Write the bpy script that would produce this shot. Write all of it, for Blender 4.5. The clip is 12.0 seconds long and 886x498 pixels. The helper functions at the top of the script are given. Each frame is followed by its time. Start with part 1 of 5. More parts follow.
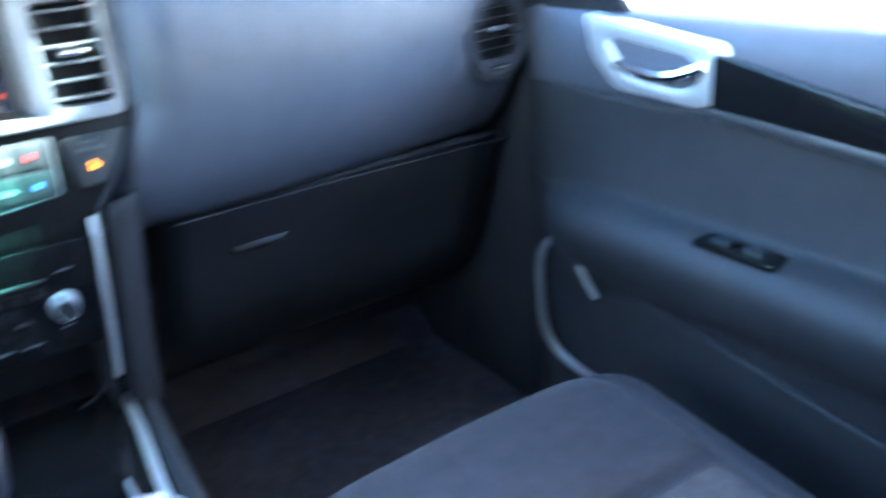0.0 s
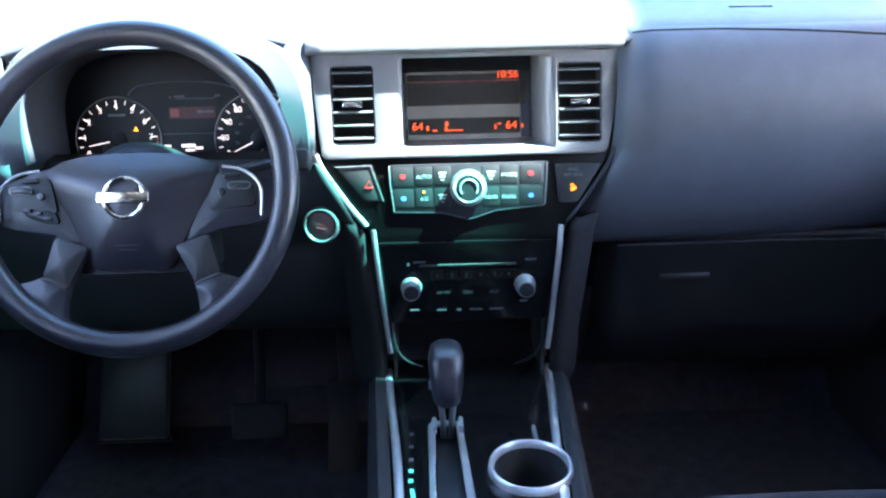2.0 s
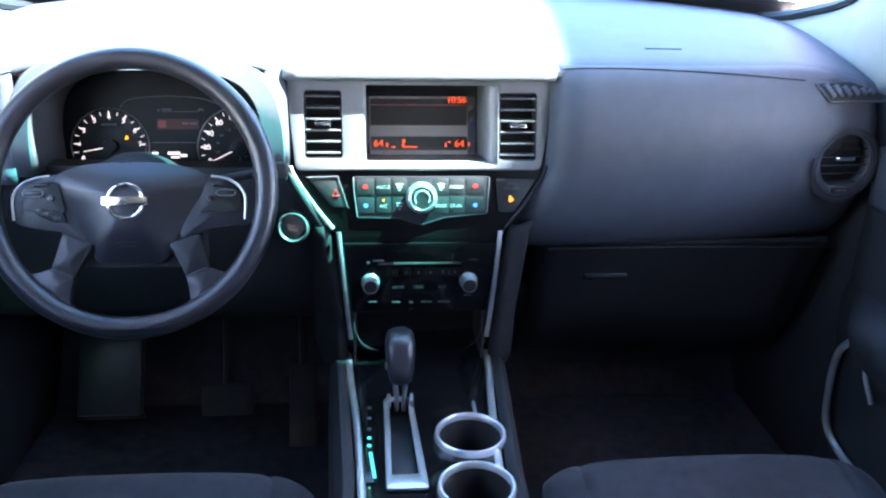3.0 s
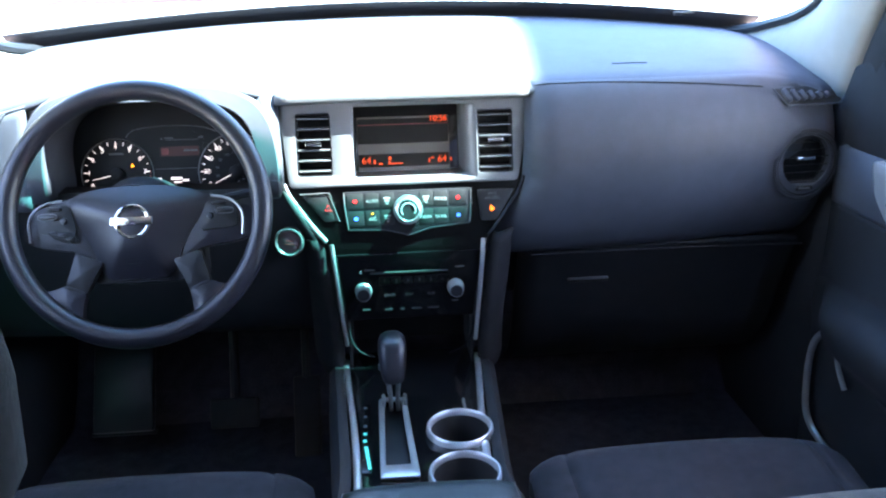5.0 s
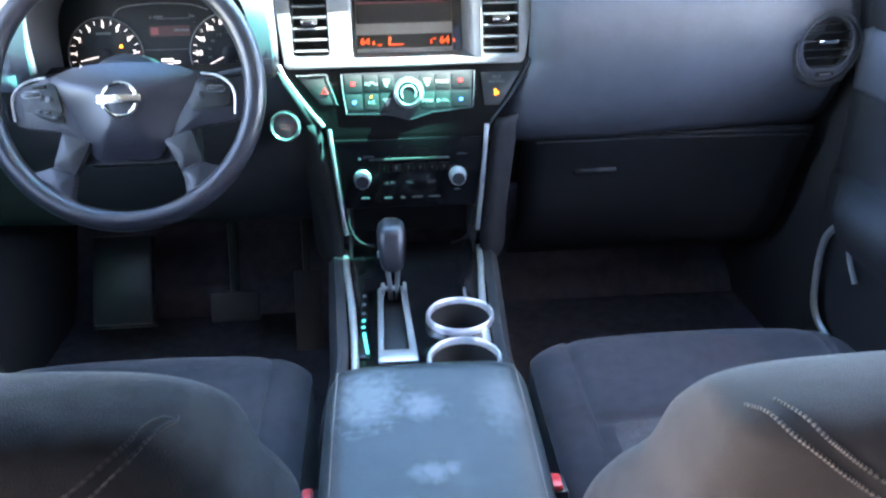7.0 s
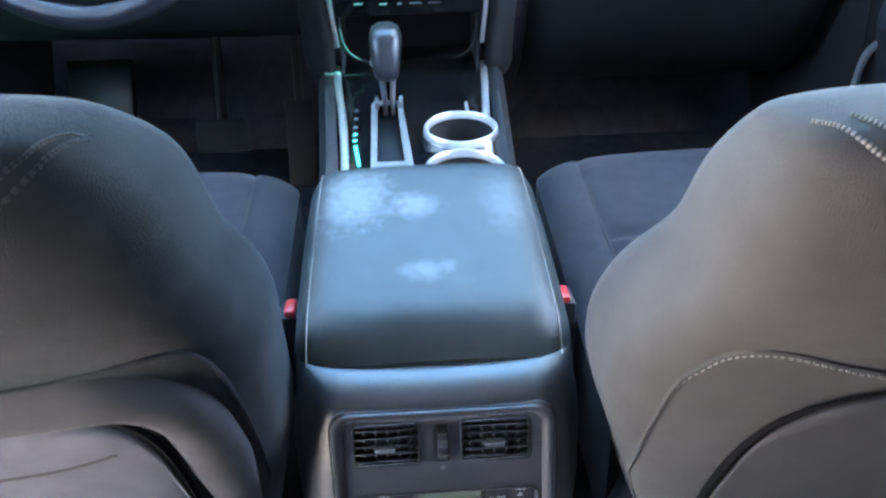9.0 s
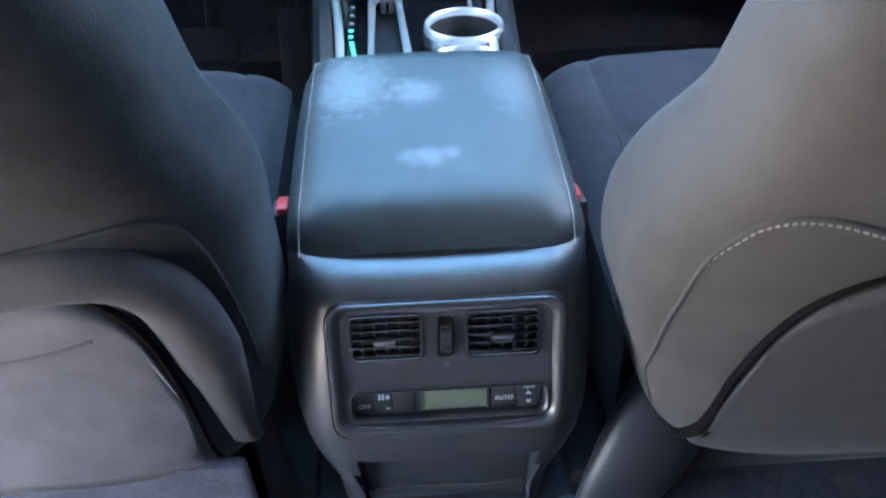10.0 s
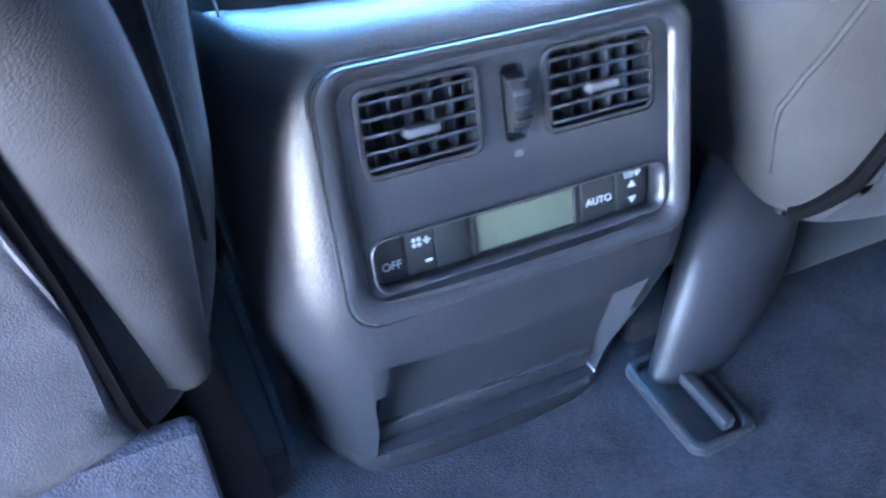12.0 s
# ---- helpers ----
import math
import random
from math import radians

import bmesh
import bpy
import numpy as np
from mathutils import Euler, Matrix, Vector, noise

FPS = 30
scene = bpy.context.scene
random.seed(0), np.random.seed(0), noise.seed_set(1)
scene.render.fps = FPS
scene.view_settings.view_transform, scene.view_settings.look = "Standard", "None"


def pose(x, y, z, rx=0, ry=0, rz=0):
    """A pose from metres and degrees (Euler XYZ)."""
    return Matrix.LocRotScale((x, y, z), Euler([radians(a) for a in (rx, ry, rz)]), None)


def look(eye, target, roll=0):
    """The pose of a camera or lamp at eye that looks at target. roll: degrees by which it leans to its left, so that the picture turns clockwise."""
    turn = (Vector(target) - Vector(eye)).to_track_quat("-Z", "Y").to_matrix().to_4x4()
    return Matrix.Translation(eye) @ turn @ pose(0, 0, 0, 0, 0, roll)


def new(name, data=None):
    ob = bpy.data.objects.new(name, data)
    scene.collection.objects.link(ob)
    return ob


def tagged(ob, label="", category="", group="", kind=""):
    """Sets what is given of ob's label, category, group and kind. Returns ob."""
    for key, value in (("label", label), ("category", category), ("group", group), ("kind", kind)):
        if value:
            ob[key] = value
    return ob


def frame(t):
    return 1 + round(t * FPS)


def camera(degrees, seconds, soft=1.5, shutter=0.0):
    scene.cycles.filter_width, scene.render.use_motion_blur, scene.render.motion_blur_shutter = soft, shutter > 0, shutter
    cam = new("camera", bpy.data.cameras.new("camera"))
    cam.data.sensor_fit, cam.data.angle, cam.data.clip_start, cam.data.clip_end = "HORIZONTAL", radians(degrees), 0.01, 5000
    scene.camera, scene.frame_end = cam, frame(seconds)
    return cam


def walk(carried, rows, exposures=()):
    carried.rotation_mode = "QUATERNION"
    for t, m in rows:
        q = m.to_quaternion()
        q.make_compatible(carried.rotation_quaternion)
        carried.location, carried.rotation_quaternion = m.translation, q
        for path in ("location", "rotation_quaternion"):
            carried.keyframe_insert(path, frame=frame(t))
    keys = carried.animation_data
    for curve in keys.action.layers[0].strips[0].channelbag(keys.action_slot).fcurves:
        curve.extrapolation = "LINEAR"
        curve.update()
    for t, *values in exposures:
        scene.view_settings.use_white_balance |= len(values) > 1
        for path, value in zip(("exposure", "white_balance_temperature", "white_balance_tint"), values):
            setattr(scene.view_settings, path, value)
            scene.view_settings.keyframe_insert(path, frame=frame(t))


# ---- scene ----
from mathutils.bvhtree import BVHTree

LENS = 57.2
cam = camera(LENS, 12.0, soft=2.2, shutter=0.4)
# seconds, eye, target, roll
PATH = [
    (0, (-0.005, -0.785, 0.772), (0.995, 0.755, -0.020), -4.5),
    (0.1, (-0.012, -0.787, 0.773), (0.833, 0.829, -0.048), -3.7),
    (0.2, (-0.018, -0.789, 0.774), (0.674, 0.894, -0.056), -3.5),
    (0.3, (-0.026, -0.79, 0.775), (0.556, 0.930, -0.063), -3.4),
    (0.5, (-0.044, -0.795, 0.777), (0.389, 0.967, -0.064), -2.0),
    (1, (-0.058, -0.813, 0.795), (-0.024, 1.012, -0.023), -2.6),
    (1.5, (-0.06, -0.861, 0.814), (-0.066, 0.999, 0.078), -1.4),
    (2, (-0.047, -0.941, 0.851), (-0.014, 0.929, 0.142), -1.3),
    (2.5, (-0.048, -1.025, 0.888), (0.062, 0.84, 0.175), 0.2),
    (3, (-0.065, -1.087, 0.92), (0.103, 0.767, 0.194), 1.3),
    (5, (-0.037, -1.173, 0.916), (0.108, 0.711, 0.259), -1.2),
    (5.5, (-0.033, -1.173, 0.911), (0.096, 0.709, 0.247), -1.2),
    (6, (-0.027, -1.17, 0.893), (0.101, 0.695, 0.182), -0.9),
    (6.5, (-0.028, -1.163, 0.882), (0.111, 0.678, 0.111), -0.7),
    (7, (-0.026, -1.155, 0.863), (0.089, 0.654, 0.015), -1.1),
    (9, (-0.015, -1.112, 0.753), (0.068, 0.545, -0.363), -1.2),
    (9.5, (-0.017, -1.103, 0.727), (0.05, 0.5, -0.467), -1.5),
    (10, (-0.019, -1.096, 0.695), (0.062, 0.473, -0.542), -1.0),
    (10.5, (-0.021, -1.082, 0.658), (0.049, 0.451, -0.624), -2.5),
    (11, (-0.039, -1.057, 0.603), (0.051, 0.444, -0.716), -5.4),
    (11.5, (-0.087, -1.001, 0.53), (0.311, 0.446, -0.792), -3.2),
    (12, (-0.135, -0.95, 0.478), (0.496, 0.443, -0.811), -0.6),
]
EXPOSURES = [(0, 6.45, 6600, 18), (0.5, 6.8, 6700, 25), (1, 6.4, 7200, 26), (1.5, 5.65, 6900, 28), (3, 5.3, 7000, 29), (5.5, 5.08, 7100, 29), (6.1, 5.13, 7200, 27), (6.5, 5.72, 7300, 27), (7, 6.08, 7400, 26), (9, 6.58, 7400, 19), (10, 6.32, 7100, 17), (10.5, 6.65, 6800, 16), (11, 6.75, 6050, 16), (11.5, 7.3, 5550, 17), (12, 7.4, 5650, 19)]
walk(cam, [(t, look(eye, target, roll)) for t, eye, target, roll in PATH], EXPOSURES)

# ---- daylight: a high sun from the passenger side, and the sky ----
SUN_AWAY = Vector((0.62, -0.045, 1.0)).normalized()
world = bpy.data.worlds.new("sky")
scene.world = world
world.use_nodes = True
wn = world.node_tree.nodes
sky = wn.new("ShaderNodeTexSky")
sky.sky_type, sky.sun_disc = "NISHITA", False
sky.dust_density, sky.ozone_density = 0.4, 2.5
sky.sun_elevation = math.asin(SUN_AWAY.z)
sky.sun_rotation = math.atan2(SUN_AWAY.x, SUN_AWAY.y)
wn["Background"].inputs["Strength"].default_value = 0.13
world.node_tree.links.new(sky.outputs["Color"], wn["Background"].inputs["Color"])
sun_data = bpy.data.lights.new("sun", "SUN")
sun_data.energy, sun_data.angle, sun_data.color = 5.0, radians(0.6), (1.0, 0.96, 0.9)
sun = new("sun", sun_data)
sun.matrix_world = look((0, 0, 30), tuple(Vector((0, 0, 30)) - SUN_AWAY))


# ---- materials ----
def material(name, colour, rough=0.5, metal=0.0, spread=0.15, scale=40.0, bump=0.0, bump_scale=400.0, coat=0.0, sheen=0.0, stain=None, spec=0.5, marks=()):
    """A surface with two scales of variation in colour, and a fine relief."""
    m = bpy.data.materials.new(name)
    m.use_nodes = True
    nt = m.node_tree
    b = nt.nodes["Principled BSDF"]
    b.inputs["Roughness"].default_value, b.inputs["Metallic"].default_value = rough, metal
    b.inputs["Coat Weight"].default_value, b.inputs["Sheen Weight"].default_value = coat, sheen
    b.inputs["Coat Roughness"].default_value, b.inputs["Sheen Roughness"].default_value = 0.06, 0.22
    b.inputs["Specular IOR Level"].default_value = spec
    co = nt.nodes.new("ShaderNodeTexCoord")
    big = nt.nodes.new("ShaderNodeTexNoise")
    big.inputs["Scale"].default_value, big.inputs["Detail"].default_value = scale * 0.12, 4
    small = nt.nodes.new("ShaderNodeTexNoise")
    small.inputs["Scale"].default_value, small.inputs["Detail"].default_value = scale, 3
    add = nt.nodes.new("ShaderNodeMath")
    add.operation = "ADD"
    for n, s in ((big, 0), (small, 1)):
        nt.links.new(co.outputs["Object"], n.inputs["Vector"])
        nt.links.new(n.outputs["Fac"], add.inputs[s])
    ramp = nt.nodes.new("ShaderNodeMapRange")
    ramp.inputs["From Min"].default_value, ramp.inputs["From Max"].default_value = 0.7, 1.3
    ramp.inputs["To Min"].default_value, ramp.inputs["To Max"].default_value = 1 - spread, 1 + spread
    nt.links.new(add.outputs[0], ramp.inputs["Value"])
    mul = nt.nodes.new("ShaderNodeVectorMath")
    mul.operation = "SCALE"
    mul.inputs[0].default_value = colour
    nt.links.new(ramp.outputs[0], mul.inputs["Scale"])
    out = mul.outputs[0]
    if stain:
        tone, size, low, high = stain
        spots = nt.nodes.new("ShaderNodeTexNoise")
        spots.inputs["Scale"].default_value, spots.inputs["Detail"].default_value = size, 6
        edge = nt.nodes.new("ShaderNodeMapRange")
        edge.inputs["From Min"].default_value, edge.inputs["From Max"].default_value = low, high
        mix = nt.nodes.new("ShaderNodeMix")
        mix.data_type = "RGBA"
        mix.inputs["B"].default_value = (*tone, 1)
        nt.links.new(co.outputs["Object"], spots.inputs["Vector"])
        nt.links.new(spots.outputs["Fac"], edge.inputs["Value"])
        nt.links.new(edge.outputs[0], mix.inputs["Factor"])
        nt.links.new(out, mix.inputs["A"])
        out = mix.outputs["Result"]
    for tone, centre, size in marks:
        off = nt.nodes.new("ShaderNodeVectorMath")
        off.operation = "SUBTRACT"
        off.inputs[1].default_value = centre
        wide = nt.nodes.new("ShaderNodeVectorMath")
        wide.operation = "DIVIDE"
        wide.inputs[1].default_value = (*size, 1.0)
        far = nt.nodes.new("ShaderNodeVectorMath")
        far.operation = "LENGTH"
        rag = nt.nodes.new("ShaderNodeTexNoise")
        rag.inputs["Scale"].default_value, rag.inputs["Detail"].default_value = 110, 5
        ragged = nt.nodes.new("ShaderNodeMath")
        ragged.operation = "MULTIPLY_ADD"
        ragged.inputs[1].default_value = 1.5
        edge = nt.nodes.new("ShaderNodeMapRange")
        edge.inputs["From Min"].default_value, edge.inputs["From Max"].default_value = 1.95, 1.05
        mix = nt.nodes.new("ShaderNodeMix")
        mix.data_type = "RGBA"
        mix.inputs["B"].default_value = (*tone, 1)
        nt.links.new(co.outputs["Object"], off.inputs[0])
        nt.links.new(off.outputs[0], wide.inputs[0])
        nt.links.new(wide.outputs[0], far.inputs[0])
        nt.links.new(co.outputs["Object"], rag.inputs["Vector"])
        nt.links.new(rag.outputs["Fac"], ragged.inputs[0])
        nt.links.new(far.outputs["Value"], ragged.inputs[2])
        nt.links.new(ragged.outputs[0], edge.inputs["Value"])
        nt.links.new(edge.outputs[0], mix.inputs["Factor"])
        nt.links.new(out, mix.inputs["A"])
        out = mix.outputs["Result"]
    nt.links.new(out, b.inputs["Base Color"])
    if bump:
        grain = nt.nodes.new("ShaderNodeTexNoise")
        grain.inputs["Scale"].default_value, grain.inputs["Detail"].default_value = bump_scale, 2
        relief = nt.nodes.new("ShaderNodeBump")
        relief.inputs["Strength"].default_value, relief.inputs["Distance"].default_value = bump, 0.001
        nt.links.new(co.outputs["Object"], grain.inputs["Vector"])
        nt.links.new(grain.outputs["Fac"], relief.inputs["Height"])
        nt.links.new(relief.outputs[0], b.inputs["Normal"])
    return m


def glowing(name, colour, strength):
    m = bpy.data.materials.new(name)
    m.use_nodes = True
    b = m.node_tree.nodes["Principled BSDF"]
    b.inputs["Base Color"].default_value = (*colour, 1)
    b.inputs["Emission Color"].default_value = (*colour, 1)
    b.inputs["Emission Strength"].default_value = strength
    return m


def pane(name, tint):
    """Window glass: clear with a tint, glossy at a glance."""
    m = bpy.data.materials.new(name)
    m.use_nodes = True
    nt = m.node_tree
    nt.nodes.remove(nt.nodes["Principled BSDF"])
    clear, gloss = nt.nodes.new("ShaderNodeBsdfTransparent"), nt.nodes.new("ShaderNodeBsdfGlossy")
    clear.inputs["Color"].default_value = (*tint, 1)
    gloss.inputs["Roughness"].default_value = 0.02
    f, mix = nt.nodes.new("ShaderNodeLayerWeight"), nt.nodes.new("ShaderNodeMixShader")
    steep, sheen = nt.nodes.new("ShaderNodeMath"), nt.nodes.new("ShaderNodeMath")
    steep.operation, sheen.operation = "POWER", "MULTIPLY_ADD"
    steep.inputs[1].default_value, sheen.inputs[1].default_value, sheen.inputs[2].default_value = 5.0, 0.9, 0.05
    nt.links.new(f.outputs["Facing"], steep.inputs[0])
    nt.links.new(steep.outputs[0], sheen.inputs[0])
    nt.links.new(sheen.outputs[0], mix.inputs[0])
    nt.links.new(clear.outputs[0], mix.inputs[1])
    nt.links.new(gloss.outputs[0], mix.inputs[2])
    nt.links.new(mix.outputs[0], nt.nodes["Material Output"].inputs["Surface"])
    return m


DASH = material("soft_dash_vinyl", (0.058, 0.063, 0.079), 0.60, spread=0.10, bump=0.25, bump_scale=700, spec=0.32)
HARD = material("hard_black_plastic", (0.015, 0.0155, 0.018), 0.45, bump=0.2, bump_scale=900, spec=0.28)
LOWER = material("lower_dash_plastic", (0.0135, 0.0138, 0.0158), 0.72, bump=0.25, bump_scale=800, spec=0.28)
TRIM = material("dark_grey_trim_plastic", (0.019, 0.0195, 0.0225), 0.62, bump=0.25, bump_scale=800, spec=0.3)
GLOSS = material("piano_black", (0.0045, 0.0045, 0.005), 0.14, spread=0.05, coat=0.06, spec=0.22)
GREY = material("grey_console_plastic", (0.024, 0.025, 0.029), 0.30, bump=0.25, bump_scale=900)
SILVER = material("satin_silver_paint", (0.42, 0.43, 0.44), 0.32, 0.75, spread=0.08)
BEZEL = material("grey_metallic_bezel", (0.17, 0.17, 0.175), 0.42, 0.3, spread=0.06)
PANEL = material("satin_black_panel", (0.0042, 0.0040, 0.0040), 0.30, spread=0.1, spec=0.14)
RING = material("brushed_bright_chrome", (0.78, 0.79, 0.81), 0.34, 0.85, spread=0.04)
CHROME = material("chrome", (0.75, 0.76, 0.78), 0.10, 1.0, spread=0.03)
LEATHER = material("wheel_leather", (0.017, 0.0168, 0.0225), 0.33, bump=0.35, bump_scale=500)
HUB = material("wheel_hub_vinyl", (0.013, 0.0125, 0.018), 0.34, bump=0.25, bump_scale=900)
# the passenger's cloth again, with the driver seat's shade in its colour
CLOTH = material("shaded_seat_cloth", (0.0140, 0.0156, 0.0172), 0.95, spread=0.35, scale=60, bump=0.6, bump_scale=1300, sheen=0.14, stain=((0.017, 0.0185, 0.021), 7, 0.52, 0.85), spec=0.06)
CUSHION = material("dark_blue_grey_cushion_cloth", (0.022, 0.0235, 0.029), 0.95, spread=0.25, scale=60, bump=0.5, bump_scale=1500, sheen=0.07, stain=((0.036, 0.038, 0.045), 9, 0.58, 0.85), spec=0.2)
# the same seat cloth in its lit tone
CLOTH_R = material("lit_seat_cloth", (0.0405, 0.0382, 0.0373), 0.95, spread=0.18, scale=50, bump=0.6, bump_scale=1300, sheen=0.05, stain=((0.056, 0.052, 0.050), 7, 0.45, 0.85), spec=0.2)
# middle cloth tone: side light is put into the roll's colour
ROLL_CLOTH = material("mauve_grey_roll_cloth", (0.0285, 0.0275, 0.0295), 0.95, spread=0.2, scale=50, bump=0.5, bump_scale=1500, sheen=0.04, spec=0.2)
# pocket cloth made paler for the low light falling on it
POCKET = material("lit_pocket_cloth", (0.072, 0.071, 0.080), 0.95, spread=0.2, scale=50, bump=0.5, bump_scale=1500, spec=0.2, stain=((0.094, 0.092, 0.102), 12, 0.5, 0.8))
FLAP = material("lavender_grey_flap_carpet", (0.060, 0.062, 0.078), 1.0, spread=0.3, scale=300, bump=0.9, bump_scale=900, stain=((0.085, 0.085, 0.10), 30, 0.55, 0.8), spec=0.1)
MESHY = material("woven_insert_cloth", (0.045, 0.045, 0.050), 0.95, spread=0.4, scale=400, bump=0.8, bump_scale=600, spec=0.2)
# last two marks: smudges that also carry painted windshield sheen
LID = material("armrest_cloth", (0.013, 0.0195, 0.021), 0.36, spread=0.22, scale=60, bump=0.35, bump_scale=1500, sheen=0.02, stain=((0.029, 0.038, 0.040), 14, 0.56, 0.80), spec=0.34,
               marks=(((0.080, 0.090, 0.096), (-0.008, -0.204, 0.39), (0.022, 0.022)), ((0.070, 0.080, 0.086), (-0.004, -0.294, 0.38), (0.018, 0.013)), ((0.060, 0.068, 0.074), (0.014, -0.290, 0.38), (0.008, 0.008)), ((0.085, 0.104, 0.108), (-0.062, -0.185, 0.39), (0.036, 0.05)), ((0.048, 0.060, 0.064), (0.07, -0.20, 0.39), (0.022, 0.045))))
THREAD = material("grey_thread", (0.20, 0.195, 0.185), 0.8, scale=600, spread=0.3)
SEAT_THREAD = material("tan_seat_thread", (0.17, 0.155, 0.14), 0.85, scale=600, spread=0.3)
CARPET = material("charcoal_carpet", (0.036, 0.038, 0.046), 1.0, spread=0.35, scale=350, bump=1.0, bump_scale=900, stain=((0.06, 0.06, 0.07), 25, 0.62, 0.85), spec=0.1)
BLACK_CARPET = material("black_footwell_carpet", (0.036, 0.0385, 0.052), 1.0, spread=0.35, scale=350, bump=1.0, bump_scale=900, spec=0.1)
POCKET_SHADE = material("pocket_mouth_shade", (0.004, 0.004, 0.0045), 0.95, spec=0.05)
RUBBER = material("black_rubber", (0.020, 0.020, 0.021), 0.7, spec=0.25)
COVER = material("dark_satin_plastic", (0.014, 0.014, 0.016), 0.42, spec=0.45)
FOOT = material("dark_foot_plastic", (0.017, 0.0175, 0.022), 0.46, bump=0.2, bump_scale=900, spec=0.35)
DARKTRIM = material("matt_black_trim", (0.016, 0.016, 0.018), 0.85, spec=0.15)
PILLAR = material("light_grey_pillar_trim", (0.25, 0.235, 0.215), 0.75, spread=0.06, bump=0.2, bump_scale=900)
LINER = material("grey_headliner_felt", (0.22, 0.215, 0.205), 0.95, spread=0.08, bump=0.4, bump_scale=900)
VENTRIM = material("glossy_vent_trim", (0.020, 0.020, 0.022), 0.16, spread=0.05, coat=0.3, spec=0.5)
TAB = material("grey_satin_tab", (0.10, 0.10, 0.105), 0.3, 0.4, spread=0.05)
SLAT = material("silver_edged_slat", (0.15, 0.15, 0.155), 0.36, 0.3, spread=0.05)
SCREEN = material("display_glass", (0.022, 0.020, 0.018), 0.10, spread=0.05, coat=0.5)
PANEL_GLASS = material("cluster_face", (0.006, 0.006, 0.008), 0.45, spread=0.05, spec=0.25)
LCD = material("green_grey_lcd", (0.082, 0.096, 0.068), 0.25, spread=0.05, coat=0.4)
BUTTON = material("satin_black_button", (0.009, 0.0105, 0.0112), 0.5, spread=0.1)
WHITE_INK = material("white_print", (0.40, 0.42, 0.43), 0.5, spread=0.05)
DIM_INK = material("grey_print", (0.085, 0.09, 0.097), 0.5, spread=0.05)
RED_INK = material("dull_red_print", (0.30, 0.05, 0.05), 0.5)
RED = material("red_buckle_plastic", (0.55, 0.03, 0.03), 0.35, spread=0.1)
ORANGE_RED = glowing("orange_red_segments", (1.0, 0.09, 0.01), 0.036)
AMBER = glowing("amber_lamp", (1.0, 0.32, 0.01), 0.10)
ORANGE_GLOW = glowing("orange_lamp", (1.0, 0.20, 0.01), 0.085)
RED_GLOW = glowing("red_lamp", (1.0, 0.02, 0.02), 0.05)
BLUE_GLOW = glowing("blue_mark", (0.05, 0.2, 1.0), 0.03)
WHITE_GLOW = glowing("lit_dial_white", (1.0, 0.95, 0.9), 0.035)
TEAL_GLOW = glowing("teal_indicator", (0.0, 0.75, 0.6), 0.014)
MAROON = glowing("dim_maroon_field", (0.06, 0.008, 0.006), 0.0016)
WINDSHIELD = pane("green_tinted_glass", (0.46, 0.74, 0.80))
SHADE = pane("teal_shade_band", (0.06, 0.50, 0.45))
SIDEGLASS = pane("side_glass", (0.82, 0.85, 0.83))
PRIVACY = pane("dark_privacy_glass", (0.20, 0.20, 0.215))
ASPHALT = material("pale_concrete", (0.33, 0.315, 0.29), 0.9, spread=0.15, scale=3, bump=0.5, bump_scale=60)
STUCCO = material("pale_stucco", (0.55, 0.50, 0.44), 0.9, spread=0.08, scale=8, bump=0.3, bump_scale=60)
BRICKRED = material("red_brown_wall", (0.42, 0.13, 0.10), 0.85, spread=0.2, scale=4)
ROOFING = material("grey_roofing", (0.20, 0.19, 0.18), 0.9, spread=0.2, scale=6)


# ---- building blocks ----
def link(name, bm, mat, parent=None, label="", smooth=True):
    bmesh.ops.recalc_face_normals(bm, faces=bm.faces)
    me = bpy.data.meshes.new(name)
    bm.to_mesh(me)
    bm.free()
    if smooth:
        me.polygons.foreach_set("use_smooth", [True] * len(me.polygons))
        me.set_sharp_from_angle(angle=radians(40))
    me.materials.append(mat)
    ob = new(name, me)
    if parent:
        ob.parent = parent
    if label:
        ob["label"] = label
    return ob


part = link


def thing(name, label, category, group="", at=(0, 0, 0)):
    ob = new(name)
    ob.empty_display_size = 0.05
    ob.location = at
    return tagged(ob, label, category, group)


def moved(bm, m):
    bmesh.ops.transform(bm, matrix=m, verts=bm.verts)
    return bm


def join(*bms):
    """One bmesh of several."""
    out = bmesh.new()
    for b in bms:
        me = bpy.data.meshes.new("tmp")
        b.to_mesh(me)
        b.free()
        out.from_mesh(me)
        bpy.data.meshes.remove(me)
    return out


def solid(ob, thick, offset=-1.0):
    mod = ob.modifiers.new("thickness", "SOLIDIFY")
    mod.thickness, mod.offset = thick, offset
    return ob


def rbox(x0, x1, y0, y1, z0, z1, r=0.004, seg=2):
    bm = bmesh.new()
    bmesh.ops.create_cube(bm, size=1)
    moved(bm, Matrix.LocRotScale(((x0 + x1) / 2, (y0 + y1) / 2, (z0 + z1) / 2), None, (x1 - x0, y1 - y0, z1 - z0)))
    r = min(r, 0.45 * min(x1 - x0, y1 - y0, z1 - z0))
    if r > 0:
        bmesh.ops.bevel(bm, geom=bm.edges[:], offset=r, segments=seg, profile=0.5, affect="EDGES")
    return bm


